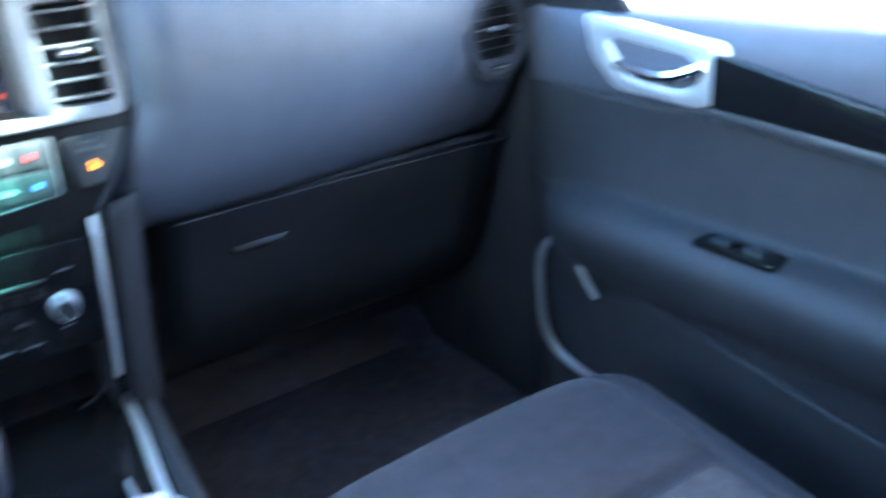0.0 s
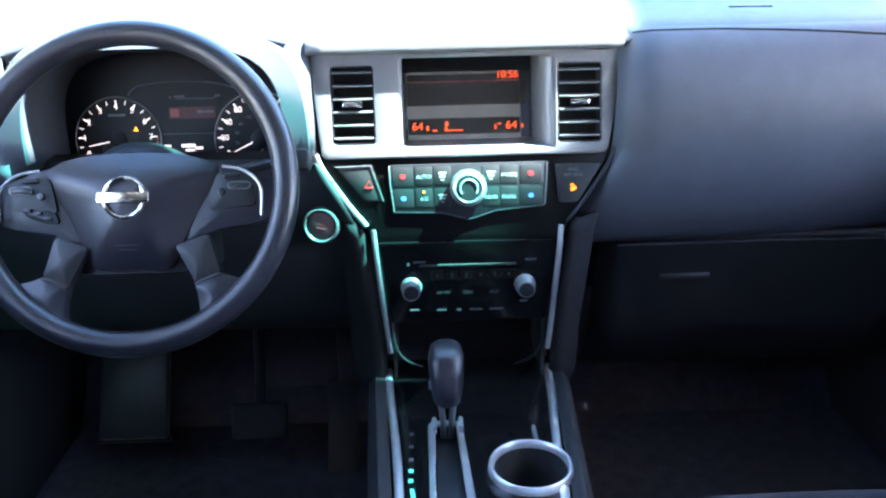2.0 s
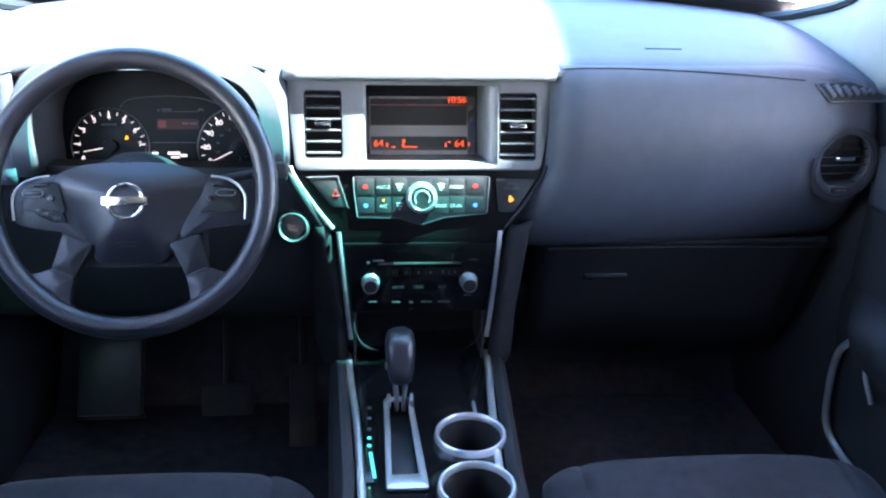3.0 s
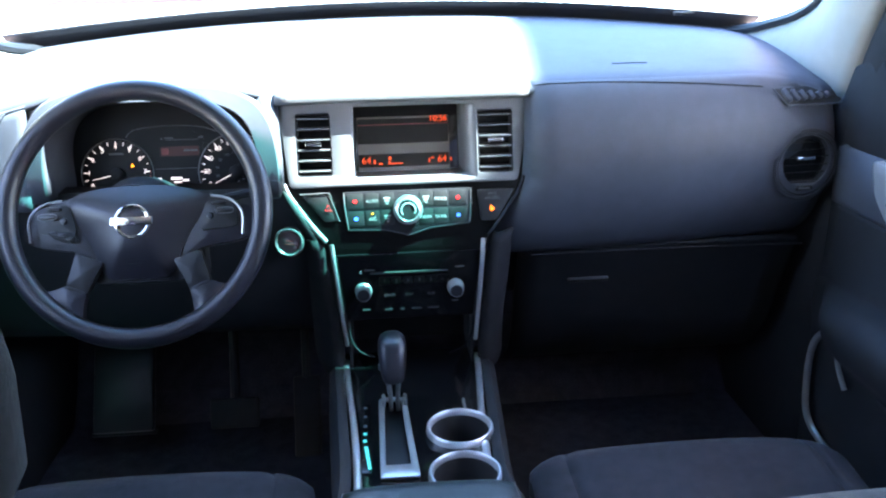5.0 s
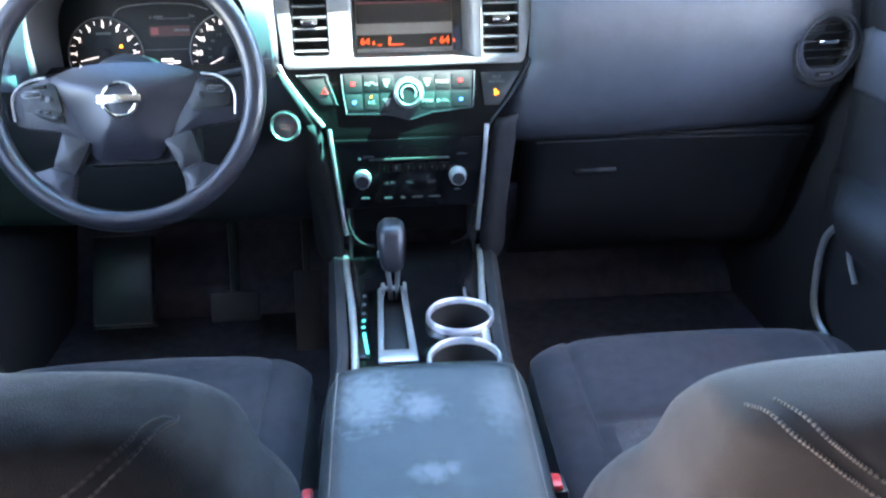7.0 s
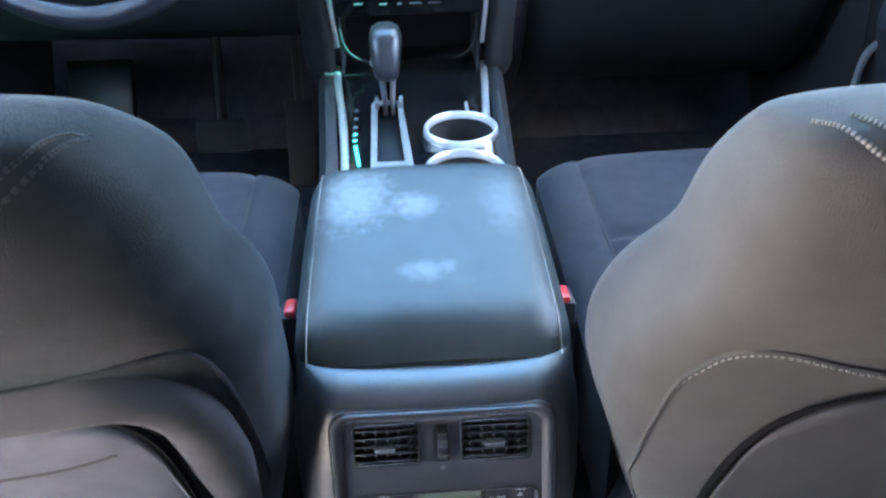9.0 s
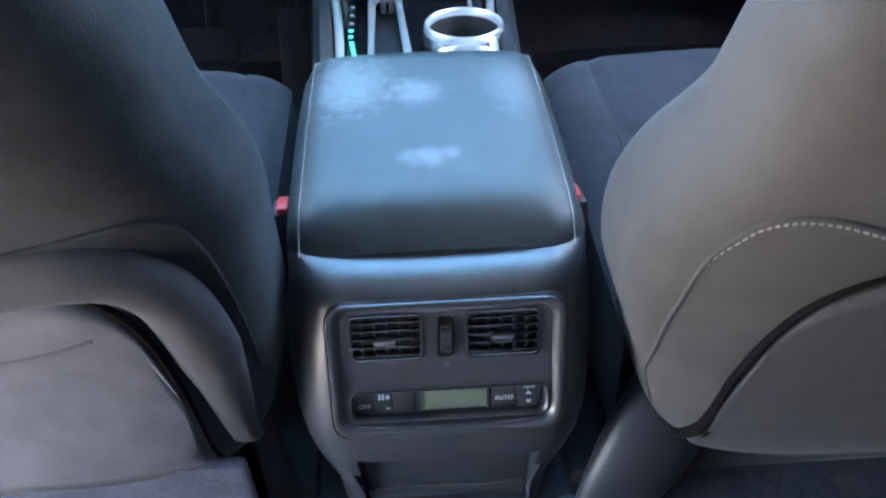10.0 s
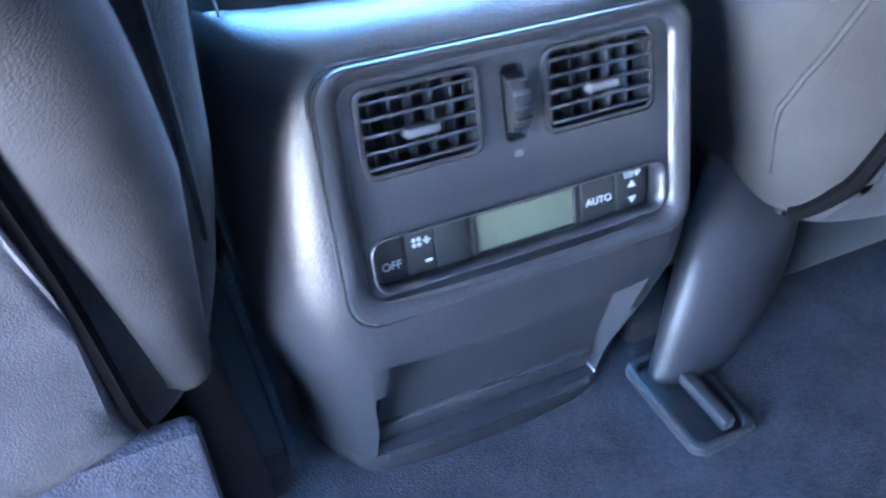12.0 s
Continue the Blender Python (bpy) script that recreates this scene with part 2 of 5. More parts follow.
def grid(rows, wrap=False, cap=False):
    """A surface over rows of points."""
    bm = bmesh.new()
    vs = [[bm.verts.new(p) for p in row] for row in rows]
    n = len(rows[0])
    for a, b in zip(vs, vs[1:]):
        for i in range(n if wrap else n - 1):
            j = (i + 1) % n
            bm.faces.new((a[i], a[j], b[j], b[i]))
    if cap:
        bm.faces.new(vs[0])
        bm.faces.new(vs[-1][::-1])
    return bm


def smooth_line(pts, n=8):
    """Catmull-Rom through the points."""
    p = [Vector(q) for q in pts]
    p = [2 * p[0] - p[1]] + p + [2 * p[-1] - p[-2]]
    out = []
    for i in range(1, len(p) - 2):
        a, b, c, d = p[i - 1], p[i], p[i + 1], p[i + 2]
        for k in range(n):
            t = k / n
            out.append(0.5 * (2 * b + (c - a) * t + (2 * a - 5 * b + 4 * c - d) * t * t + (3 * b - a - 3 * c + d) * t ** 3))
    out.append(p[-2])
    return out


def tube(pts, r, n=8, closed=False, flat=1.0, up=(0, 0, 1)):
    """A round (or flattened) bar along the points."""
    p = [Vector(q) for q in pts]
    rows = []
    m = len(p)
    for i in range(m):
        a = p[(i - 1) % m] if closed or i > 0 else p[i]
        b = p[(i + 1) % m] if closed or i < m - 1 else p[i]
        d = (b - a).normalized()
        side = d.cross(Vector(up))
        side = side.normalized() if side.length > 1e-4 else Vector((1, 0, 0))
        top = side.cross(d).normalized()
        rr = r[i] if isinstance(r, (list, tuple)) else r
        rows.append([p[i] + side * (rr * math.cos(2 * math.pi * k / n)) + top * (rr * flat * math.sin(2 * math.pi * k / n)) for k in range(n)])
    if closed:
        rows.append(rows[0])
        bm = grid(rows, wrap=True)
        bmesh.ops.remove_doubles(bm, verts=bm.verts, dist=1e-6)
        return bm
    return grid(rows, wrap=True, cap=True)


def rrect(x0, x1, z0, z1, r=0.005, n=4):
    """Outline of a rounded rectangle, as (x, z) pairs."""
    out = []
    for cx, cz, a in ((x1 - r, z1 - r, 0), (x0 + r, z1 - r, 90), (x0 + r, z0 + r, 180), (x1 - r, z0 + r, 270)):
        for k in range(n + 1):
            t = radians(a + 90 * k / n)
            out.append((cx + r * math.cos(t), cz + r * math.sin(t)))
    return out


def circle(cx, cz, r, n=32, rz=None):
    return [(cx + r * math.cos(2 * math.pi * k / n), cz + (rz or r) * math.sin(2 * math.pi * k / n)) for k in range(n)]


def rounded(poly, r=0.006, n=3):
    """A polygon with its corners rounded."""
    out = []
    m = len(poly)
    for i in range(m):
        a, b, c = Vector(poly[i - 1]), Vector(poly[i]), Vector(poly[(i + 1) % m])
        q = min(r, (a - b).length * 0.45, (c - b).length * 0.45)
        s, e = b + (a - b).normalized() * q, b + (c - b).normalized() * q
        for k in range(n + 1):
            t = k / n
            out.append(tuple((1 - t) ** 2 * s + 2 * t * (1 - t) * b + t * t * e))
    return out


def plate(outer, holes=(), depth=0.004, bevel=0.0008):
    """A flat piece in the x-z plane with its front at y = 0 and its back at y = depth; holes go through it."""
    bm = bmesh.new()
    edges = []
    for loop in (outer, *holes):
        vs = [bm.verts.new((x, 0, z)) for x, z in loop]
        edges += [bm.edges.new((vs[i - 1], vs[i])) for i in range(len(vs))]
    if holes:
        bmesh.ops.triangle_fill(bm, edges=edges, use_beauty=True)
    else:
        bm.faces.new([e.verts[0] for e in edges])
    for f in bm.faces:
        f.normal_update()
        if f.normal.y > 0:
            f.normal_flip()
    top = bm.faces[:]
    new_geo = bmesh.ops.extrude_face_region(bm, geom=top)
    moved_verts = [g for g in new_geo["geom"] if isinstance(g, bmesh.types.BMVert)]
    bmesh.ops.translate(bm, vec=(0, depth, 0), verts=moved_verts)
    if bevel:
        rim = [e for e in bm.edges if len(e.link_faces) == 2 and all(abs(v.co.y) < 1e-7 for v in e.verts) and any(abs(f.normal.y) < 0.5 for f in e.link_faces) ]
        bm.normal_update()
        rim = [e for e in bm.edges if len(e.link_faces) == 2 and all(abs(v.co.y) < 1e-7 for v in e.verts) and abs(e.link_faces[0].normal.y) + abs(e.link_faces[1].normal.y) < 1.5]
        bmesh.ops.bevel(bm, geom=rim, offset=bevel, segments=2, profile=0.5, affect="EDGES")
    return bm


def disc(cx, cz, r, depth, n=32, bevel=0.001):
    return plate(circle(cx, cz, r, n), (), depth, bevel)


def lathe(profile, n=32):
    """A turned piece round the y axis: profile of (radius, y)."""
    rows = [[(r * math.cos(2 * math.pi * k / n), y, r * math.sin(2 * math.pi * k / n)) for k in range(n)] for r, y in profile]
    bm = grid(rows, wrap=True)
    bmesh.ops.remove_doubles(bm, verts=bm.verts, dist=0.00012)
    return bm


def words(name, text, size, mat, parent, m, align="CENTER"):
    """Raised print, flat in the x-z plane of the pose m."""
    cu = bpy.data.curves.new("tmp", "FONT")
    cu.body, cu.size, cu.align_x, cu.align_y, cu.extrude = text, size, align, "CENTER", 0.0002
    tmp = bpy.data.objects.new("tmp", cu)
    me = bpy.data.meshes.new_from_object(tmp)
    bpy.data.objects.remove(tmp)
    me.transform(m @ pose(0, 0, 0, 90))
    me.materials.append(mat)
    me.name = name
    ob = new(name, me)
    ob.parent = parent
    return ob


def bars(name, spots, mat, parent, m, label=""):
    """Small flat marks (x, z, width, height) in the plane of the pose m."""
    for x, z, w, h in spots:
        link(name, moved(plate(rrect(x - w / 2, x + w / 2, z - h / 2, z + h / 2, min(0.0012, min(w, h) * 0.2), 1), (), 0.0006, 0), m), mat, parent, label, smooth=False)


# ---- outside ----
bm = bmesh.new()
bmesh.ops.create_grid(bm, x_segments=2, y_segments=2, size=600)
tagged(link("ground", moved(bm, Matrix.Translation((0, 0, -0.55))), ASPHALT, smooth=False), "pale concrete ground around the car", "ground", kind="structure")
# unseen canopy added over the passenger side; its edge bounds the dash sunlight
CAN_Z = 4.6
can_x = 0.180 + (CAN_Z + 0.2 - 0.745) * SUN_AWAY.x / SUN_AWAY.z
canopy = thing("canopy", "unseen narrow canopy added to shade the passenger side", "canopy", at=(can_x, -1.0, -0.55))
part("deck", rbox(0, 0.95, -7.5, 7.0, CAN_Z + 0.55, CAN_Z + 0.75, 0.02), STUCCO, canopy)
for px, py in ((0.55, -6.5), (0.55, 6.0)):
    part("post", rbox(px - 0.08, px + 0.08, py - 0.08, py + 0.08, 0, CAN_Z + 0.56, 0.01), STUCCO, canopy)
house = thing("house", "low red-brown building far beyond the windshield", "building", at=(-9, 46, -0.55))
part("wall", rbox(-9, 9, -3, 3, 0, 3.0, 0.05), BRICKRED, house)
part("roof", grid([[(-9.4, -3.5, 3.0), (9.4, -3.5, 3.0)], [(-9.0, 0, 4.6), (9.0, 0, 4.6)], [(-9.4, 3.5, 3.0), (9.4, 3.5, 3.0)]]), ROOFING, house, smooth=False)
for wx in (-6, -2, 2, 6):
    w = part("window", rbox(wx - 0.7, wx + 0.7, -3.06, -2.95, 1.0, 2.2, 0.02), PILLAR, house)
    part("pane", rbox(wx - 0.6, wx + 0.6, -3.08, -3.0, 1.1, 2.1, 0.01), SCREEN, w)

# ---- the car's shell ----
HEADER_Y, ROOF_Z = -0.045, 1.13


def base_y(x):
    return 0.60 - 0.18 * (x / 0.7) ** 2


def base_z(x):
    return 0.824 - 0.036 * (x / 0.7) ** 2


FLOOR_SIDE = -1.0
floor_line = [(0.60, 0.36), (0.42, 0.06), (0.36, 0.0), (-0.44, 0.0), (-0.50, 0.118), (-2.6, 0.118)]
rows = [[(x, y, z) for y, z in floor_line[:4]] for x in (-0.74, -0.3, 0, 0.3, 0.74)]
tagged(solid(link("floor_front", grid(rows), BLACK_CARPET, smooth=False), 0.03, FLOOR_SIDE), "black carpet in the front footwells", "floor", kind="structure")
rows = [[(x, y, z) for y, z in floor_line[3:]] for x in (-0.74, -0.3, 0, 0.3, 0.74)]
floor = solid(link("floor", grid(rows), CARPET, smooth=False), 0.03, FLOOR_SIDE)
tagged(floor, "dark charcoal carpet on the car floor", "floor", kind="structure")
fw = link("wall_front", rbox(-0.76, 0.76, 0.60, 0.63, -0.1, 0.80, 0.005), LOWER)
tagged(fw, "dark firewall behind the dashboard", "wall", kind="structure")
# roof with thickness
rows = []
for i in range(9):
    y = HEADER_Y + (-2.6 - HEADER_Y) * i / 8
    rows.append([(x, y - 0.0 * x, ROOF_Z + 0.05 * (1 - (x / 0.62) ** 2)) for x in np.linspace(-0.62, 0.62, 13)])
tagged(solid(link("ceiling", grid(rows), LINER), 0.03, 1.0), "light grey felt headliner", "ceiling", kind="structure")
tagged(link("wall_back", join(rbox(-0.74, 0.74, -2.64, -2.6, 0.1, 0.75, 0.01), rbox(-0.74, -0.5, -2.64, -2.6, 0.75, 1.15, 0.01), rbox(0.5, 0.74, -2.64, -2.6, 0.75, 1.15, 0.01)), LOWER), "dark tailgate trim", "wall", kind="structure")
# windshield, with a teal shade band along its top
SPLIT = 0.946
rows = []
for t in (*np.linspace(0, SPLIT, 8), SPLIT + 0.001, 1.0):
    row = []
    for x in np.linspace(-1, 1, 17):
        xb, xt = 0.71 * x, 0.60 * x
        row.append((xb + (xt - xb) * t, base_y(xb) + (HEADER_Y - base_y(xb)) * t, base_z(xb) + (ROOF_Z + 0.05 * (1 - x * x) - base_z(xb)) * t + 0.03 * math.sin(math.pi * t)))
    rows.append(row)
ws = link("window_1", grid(rows[:8]), WINDSHIELD)
part("shade_band", grid(rows[8:]), SHADE, ws, "teal shade band along the glass top")
tagged(ws, "sloping green-tinted windshield", "window", kind="structure")
# black border along the glass foot
rows = [[(x, base_y(x) + dy, base_z(x) + dz) for x in np.linspace(-0.70, 0.70, 41)] for dy, dz in ((0.004, -0.01), (-0.004, 0.003), (-0.016, 0.012), (-0.036, 0.026))]
solid(part("black_border", grid(rows), HARD, ws, "black border strip along the glass foot"), 0.004, 0)
tag = part("tag_plate", rbox(-0.027, 0.027, -0.001, 0.001, -0.008, 0.008, 0.001), PILLAR, ws, "small metal plate with an unreadable number")
tag.matrix_basis = pose(0.58, base_y(0.58) - 0.03, base_z(0.58) + 0.020, 62, 0, -20)
bars("tag_bar", [(0, 0, 0.044, 0.007)], HARD, tag, Matrix.Translation((0, -0.0016, 0)))
for side, nm in ((1, "right"), (-1, "left")):
    # pillar from the dash end up to the roof, and the rail over the doors
    front = [(0.655, 0.43, 0.775), (0.685, 0.32, 0.795), (0.70, 0.17, 0.842), (0.675, 0.05, 0.96), (0.61, -0.045, 1.12)]
    back = [(0.715, 0.14, 0.62), (0.712, 0.06, 0.68), (0.705, 0.03, 0.77), (0.685, -0.08, 0.95), (0.62, -0.18, 1.13)]
    fl, bl = smooth_line(front, 5), smooth_line(back, 5)
    rows = [[(side * (f.x + (b.x - f.x) * t - 0.018 * math.sin(math.pi * t)), f.y + (b.y - f.y) * t, f.z + (b.z - f.z) * t) for t in np.linspace(0, 1, 7)] for f, b in zip(fl, bl)]
    pl = link("pillar_trim", grid(rows), PILLAR)
    tagged(solid(pl, 0.012, 0), "light grey plastic windshield pillar cover", "pillar", kind="structure")
    seal = part("seal", tube([(side * (b.x + 0.004), b.y - 0.012, b.z) for b in bl], 0.013, 8), DARKTRIM, pl, "black rubber door seal")
    edge = part("glass_edge", tube([(side * (f.x + 0.006), f.y + 0.01, f.z) for f in fl], 0.010, 8), RUBBER, pl)
    part("glass_border", tube([(side * (f.x - 0.004), f.y - 0.002, f.z + 0.008) for f in fl], 0.010, 8), HARD, pl, "black glass border beside the pillar")
    rows = [[(side * (b.x - 0.004 + dx), b.y - dy, b.z + dz) for dx, dy, dz in ((0.004, 0.006, 0), (-0.006, 0.016, 0), (-0.008, 0.055, -0.004), (0.0, 0.075, -0.006), (0.02, 0.078, -0.006))] for b in bl]
    part("door_frame", grid(rows), DARKTRIM, pl, "black door frame behind the pillar")
    # middle and rear pillars, and the roof rail
    body = [rbox(0.64, 0.72, -0.86, -0.72, 0.1, 1.16, 0.02), rbox(0.64, 0.72, -1.9, -1.5, 0.1, 1.16, 0.02), rbox(0.58, 0.68, -2.62, -0.02, 1.08, 1.17, 0.03)]
    body.append(rbox(0.70, 0.76, -2.62, -0.80 if side > 0 else -1.30, 0.08, 0.63, 0.02))
    kick = link("wall_kick", moved(rbox(0.693, 0.74, 0.03, 0.62, -0.02, 0.70, 0.01), Matrix.Diagonal((side, 1, 1, 1))), LOWER)
    tagged(kick, "dark kick panel beside the footwell", "wall", kind="structure")
    wall = link("wall_side", moved(join(*body), Matrix.Diagonal((side, 1, 1, 1))), PILLAR)
    tagged(wall, "grey side trim with pillars between the windows", "wall", kind="structure")
    for nm2, y0, y1, glass in (("window_2", 0.10, -0.80, SIDEGLASS), ("window_3", -0.80, -1.75, PRIVACY), ("window_4", -1.75, -2.6, PRIVACY)):
        if side < 0 and nm2 == "window_3":
            y0 = -0.86
        g = link(nm2, moved(grid([[(0.738, y, 0.60), (0.668, y, 1.14)] for y in (y0, y1)]), Matrix.Diagonal((side, 1, 1, 1))), glass)
        tagged(solid(g, 0.004, 0), "side window glass", "window", kind="structure")
rw = link("window_5", grid([[(x, -2.615, 0.74), (x, -2.615, 1.15)] for x in (-0.52, 0.52)]), PRIVACY)
tagged(solid(rw, 0.004, 0), "dark rear window glass", "window", kind="structure")


# ---- doors ----
def door(side):
    d = thing("front_door", "dark grey closed front car door with silver handle recess", "door", "front doors", (side * 0.70, -0.35, 0.35))
    d_inv = Matrix.Translation((-side * 0.70, 0.35, -0.35))

    def put(name, bm, mat, parent=d, label=""):
        return part(name, moved(bm, d_inv @ Matrix.Diagonal((side, 1, 1, 1))), mat, parent, label)
    prof = smooth_line([(0.714, 0.632, 0), (0.696, 0.628, 0), (0.686, 0.610, 0), (0.690, 0.575, 0), (0.700, 0.545, 0), (0.705, 0.50, 0), (0.702, 0.44, 0), (0.692, 0.414, 0), (0.652, 0.402, 0), (0.641, 0.382, 0), (0.655, 0.345, 0), (0.688, 0.30, 0), (0.695, 0.22, 0), (0.697, 0.05, 0)], 4)
    rows = []
    for y in np.linspace(0.045, -0.80, 30):
        k = min(1.0, max(0.0, (0.02 - y) / 0.10))
        rows.append([(0.702 + (p.x - 0.702) * (0.15 + 0.85 * k * k * (3 - 2 * k)), y, p.y) for p in prof])
    panel = put("door_panel", grid([r[16:] for r in rows]), TRIM)
    solid(panel, 0.02, 0)
    solid(put("upper_trim", grid([r[:17] for r in rows]), DASH, label="soft grey upper door trim"), 0.02, 0)
    # silver handle recess with a lever
    outer = rounded([(-0.045, 0.632), (-0.250, 0.612), (-0.252, 0.565), (-0.22, 0.543), (-0.10, 0.548), (-0.062, 0.58)], 0.014, 4)
    inner = rounded([(-0.085, 0.607), (-0.205, 0.595), (-0.218, 0.572), (-0.19, 0.560), (-0.115, 0.566)], 0.012, 4)
    turn = Matrix.Translation((0.674, -0.028, 0.008)) @ pose(0, 0, 0, 0, 0, 90) @ Matrix.Diagonal((1, -1, 1, 1))
    bez = put("handle_recess", moved(plate(outer, (inner,), 0.012, 0.003), turn), RING, label="bright silver handle surround")
    part("cavity", moved(moved(plate(rounded([(-0.07, 0.62), (-0.235, 0.60), (-0.235, 0.56), (-0.09, 0.555)], 0.01), (), 0.004), turn), d_inv @ Matrix.Translation((0.010, 0, 0)) if side > 0 else d_inv @ Matrix.Diagonal((-1, 1, 1, 1)) @ Matrix.Translation((0.010, 0, 0))), HARD, bez)
    lever = put("lever", tube(smooth_line([(0.681, -0.125, 0.585), (0.672, -0.175, 0.581), (0.670, -0.215, 0.584), (0.676, -0.25, 0.597)], 5), 0.009, 8, flat=0.8), CHROME, bez, "chrome door lever")
    put("trim_strip", tube([(0.683, -0.262, 0.549), (0.684, -0.45, 0.534), (0.684, -0.78, 0.52)], 0.007, 8, flat=1.2), GREY)
    put("trim_insert", moved(plate(rounded([(-0.262, 0.612), (-0.45, 0.578), (-0.78, 0.560), (-0.78, 0.530), (-0.45, 0.543), (-0.262, 0.556)], 0.006), (), 0.01, 0.002), Matrix.Translation((0.670, 0, 0)) @ pose(0, 0, 0, 0, 0, 90) @ Matrix.Diagonal((1, -1, 1, 1))), GLOSS, label="gloss black trim strip")
    put("pocket_edge", tube(smooth_line([(0.690, 0.0, 0.335), (0.678, 0.015, 0.30), (0.674, 0.012, 0.23), (0.674, -0.005, 0.175), (0.678, -0.06, 0.15), (0.68, -0.2, 0.145)], 6), 0.006, 8), SILVER, label="curved silver edge of the door pocket")
    put("pull", tube(smooth_line([(0.668, -0.066, 0.330), (0.666, -0.084, 0.306), (0.668, -0.104, 0.280)], 5), 0.0042, 8), SILVER, label="short silver edge of the pocket")
    put("pocket_rim", tube(smooth_line([(0.682, -0.17, 0.296), (0.680, -0.30, 0.281), (0.680, -0.48, 0.258), (0.682, -0.75, 0.245)], 6), 0.005, 8), TRIM, label="rolled rim of the door pocket")
    put("sail_panel", moved(plate(rounded([(0.085, 0.66), (0.06, 0.70), (0.035, 0.76), (-0.035, 0.78), (-0.075, 0.70), (-0.13, 0.634), (0.02, 0.638)], 0.008), (), 0.012, 0.002), Matrix.Translation((0.694, 0, 0)) @ pose(0, 0, 0, 0, 0, 90) @ Matrix.Diagonal((1, -1, 1, 1))), DARKTRIM, label="black mirror-corner panel")
    sw = put("switch_plate", rbox(0.648, 0.682, -0.365, -0.265, 0.409, 0.420, 0.004), GLOSS)
    for y in (-0.295, -0.335):
        put("switch", rbox(0.655, 0.673, y - 0.012, y + 0.012, 0.417, 0.424, 0.003), BUTTON, sw)
    return d


door(1)
door(-1)


# ---- dashboard ----
dash = thing("dashboard", "charcoal soft-touch dashboard with black centre panel and silver trim", "dashboard")
EDGE_X = [-0.71, -0.66, -0.56, -0.50, -0.42, -0.34, -0.26, -0.21, -0.182, 0.19, 0.55, 0.62, 0.695]
EDGE_Y = [0.095, 0.065, 0.040, 0.032, 0.030, 0.030, 0.030, 0.032, 0.042, 0.034, 0.048, 0.055, 0.075]
EDGE_Z = [0.690, 0.712, 0.742, 0.757, 0.768, 0.770, 0.766, 0.755, 0.744, 0.748, 0.746, 0.738, 0.716]


def edge(x):
    return float(np.interp(x, EDGE_X, EDGE_Y)), float(np.interp(x, EDGE_X, EDGE_Z))


def inner(z):
    """Half-width of the black centre panel at a height."""
    return float(np.interp(z, [0.30, 0.36, 0.52, 0.61, 0.76], [0.104, 0.106, 0.124, 0.180, 0.187]))


xs = np.linspace(-0.71, 0.695, 90)
rows = []
for t in np.linspace(0, 1, 22):
    row = []
    for x in xs:
        y, z = edge(x)
        yb, zb = base_y(x) - 0.004, base_z(x) - 0.002
        lift = 0.012 * math.sin(math.pi * t) - 0.010 * math.exp(-t * 40)
        row.append((x, y + (yb - y) * t, z + (zb - z) * t + lift))
    rows.append(row)
pad = solid(part("top_pad", grid(rows), DASH, dash, "charcoal soft vinyl dash top"), 0.006, -1.0)
# lidless slots and a seam on the top pad
part("airbag_seam", tube([(x, 0.105, edge(x)[1] + 0.0195) for x in (0.335, 0.36, 0.39)], 0.0010, 6), HARD, dash)
part("pad_joint", tube(smooth_line([(0.198, 0.0375, 0.7455), (0.212, 0.0352, 0.7474), (0.237, 0.0338, 0.7481), (0.289, 0.0354, 0.7481), (0.340, 0.0357, 0.7466), (0.410, 0.0371, 0.7435), (0.481, 0.0393, 0.7386), (0.555, 0.0437, 0.7324)], 6), 0.0012, 6), HARD, dash)

# passenger face, curling under
face = smooth_line([(0.004, -0.002, 0), (-0.008, -0.008, 0), (-0.024, -0.026, 0), (-0.040, -0.060, 0), (-0.046, -0.095, 0), (-0.043, -0.135, 0), (-0.031, -0.180, 0), (-0.010, -0.225, 0), (0.015, -0.258, 0), (0.035, -0.272, 0)], 8)
rows = []
for p in face:
    row = []
    for u in (*np.linspace(0, 0.78, 28), *np.linspace(0.79, 1, 40)):
        z0 = 0.748 + p.y
        x = inner(z0) + 0.002 + (0.692 - inner(z0)) * u
        y, z = edge(max(x, 0.19))
        drop = (0.748 - z) * (1 + p.y / 0.28)
        near = 0.030 * math.exp(-((x - inner(z0)) / 0.018) ** 2)
        row.append((x, 0.040 + p.x + 0.050 * ((x - 0.19) / 0.5) ** 2 + near * 1.0 + 0.03 * max(0, (x - 0.66) / 0.04), z0 - drop))
        gap = math.hypot(row[-1][0] - 0.6345, row[-1][2] - 0.6085)
        row[-1] = (row[-1][0], row[-1][1] + 0.028 * math.exp(-(gap / 0.053) ** 10), row[-1][2])
    rows.append(row)
solid(part("passenger_panel", grid(rows), DASH, dash, "smooth charcoal passenger dash face"), 0.012, 0)

# glove box door with its handle
rows = []
for q in smooth_line([(0.078, 0.474, 0), (0.084, 0.466, 0), (0.105, 0.42, 0), (0.125, 0.37, 0), (0.150, 0.30, 0), (0.19, 0.24, 0), (0.24, 0.20, 0)], 4):
    rows.append([(x, q.x, q.y) for x in np.linspace(0.185, 0.66, 12)])
glove = solid(part("glove_box_door", grid(rows), LOWER, dash), 0.01, 0)
part("handle", moved(rbox(-0.036, 0.036, -0.006, 0.006, -0.005, 0.005, 0.003), pose(0.310, 0.108, 0.403, -20)), HARD, glove, "recessed glove box handle")
